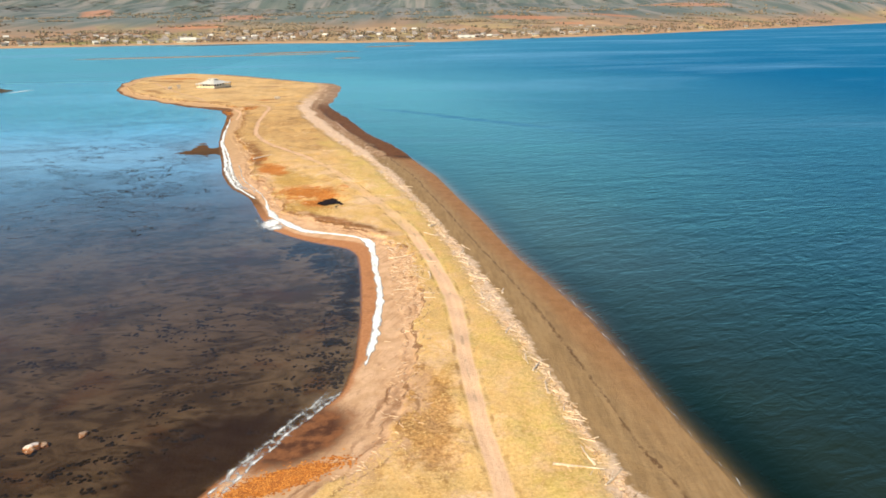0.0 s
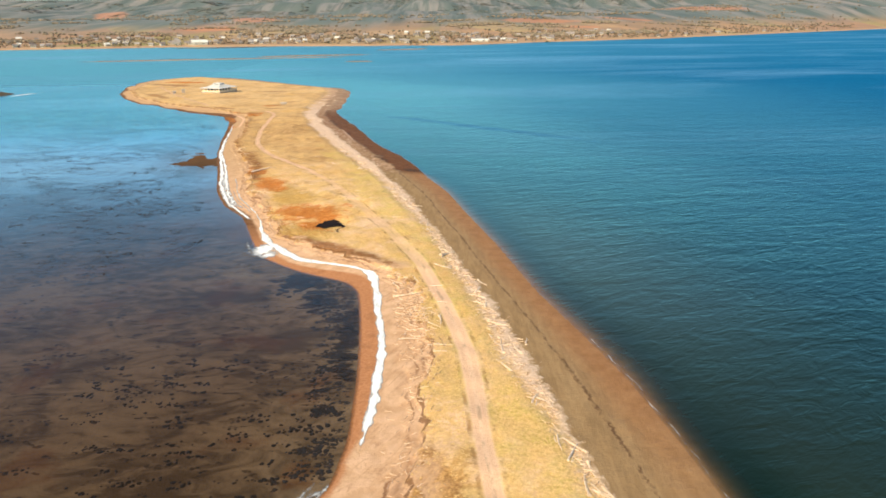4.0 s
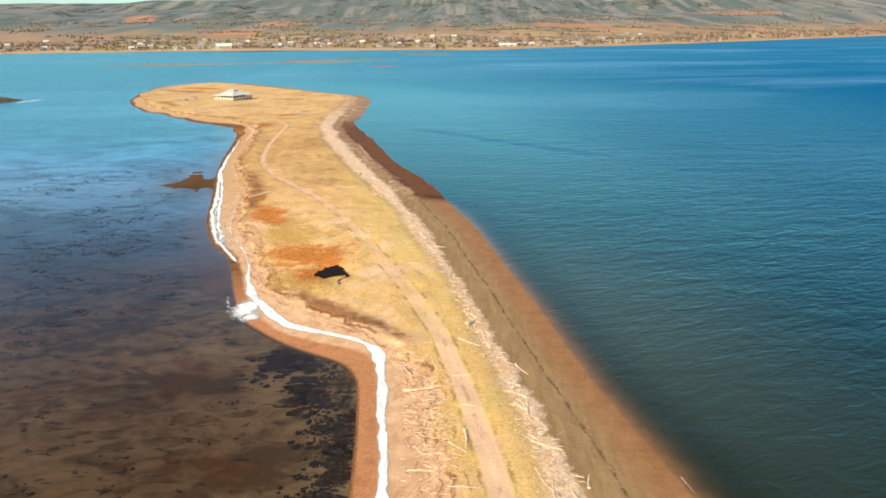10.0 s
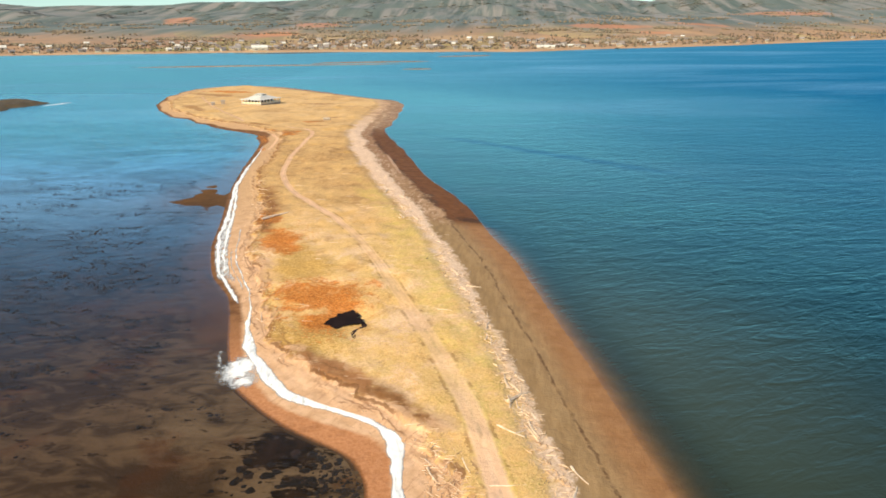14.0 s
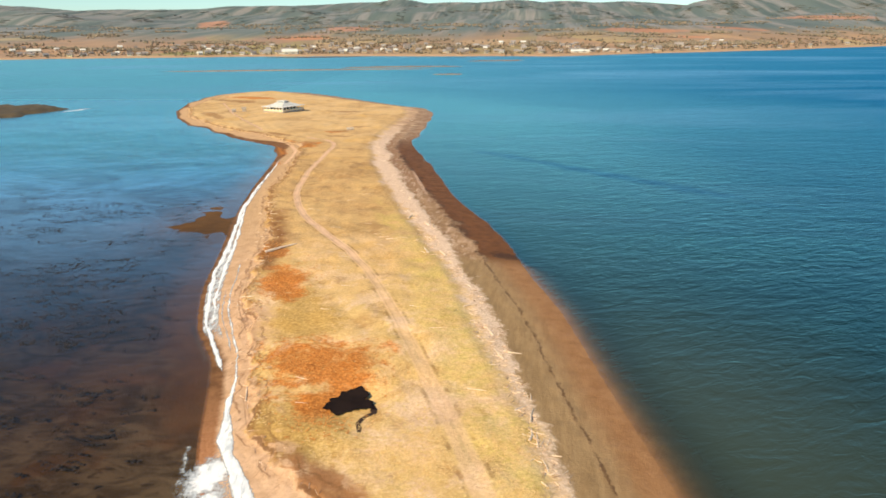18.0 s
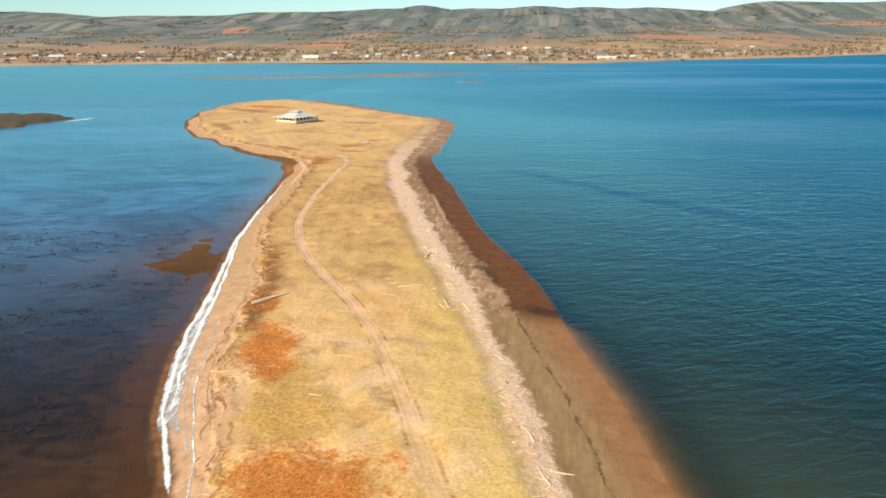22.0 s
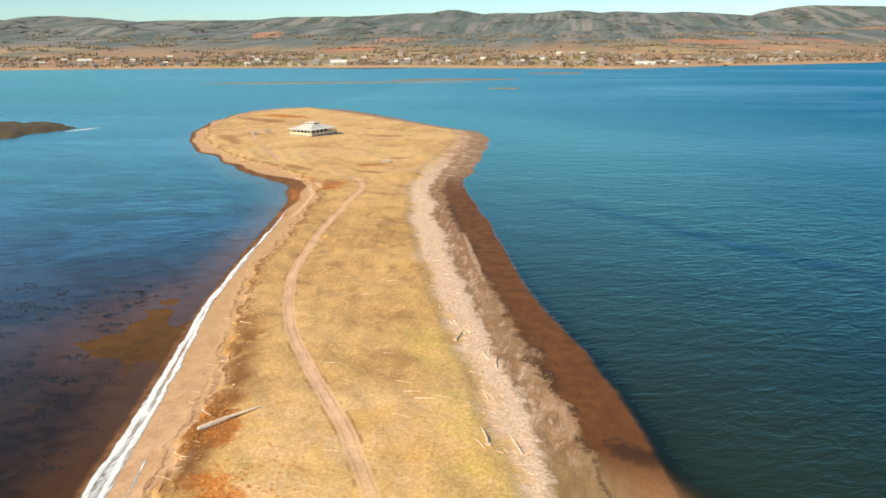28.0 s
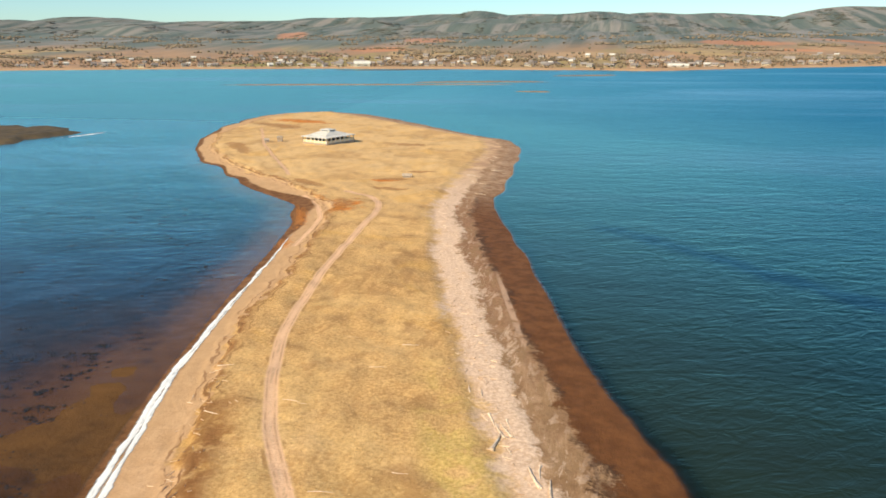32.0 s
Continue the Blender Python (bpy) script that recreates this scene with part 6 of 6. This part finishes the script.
hut(-144.5, 420, 20, 1.8, 1.8, 1.5, "small cream hut near the pavilion house")
hut(-148.5, 417, 35, 1.5, 1.2, 0.9, "low pale box beside the small hut")
hut(-75.5, 357.5, 10, 2.4, 1.2, 0.5, "low pale shelter in the dry grass")
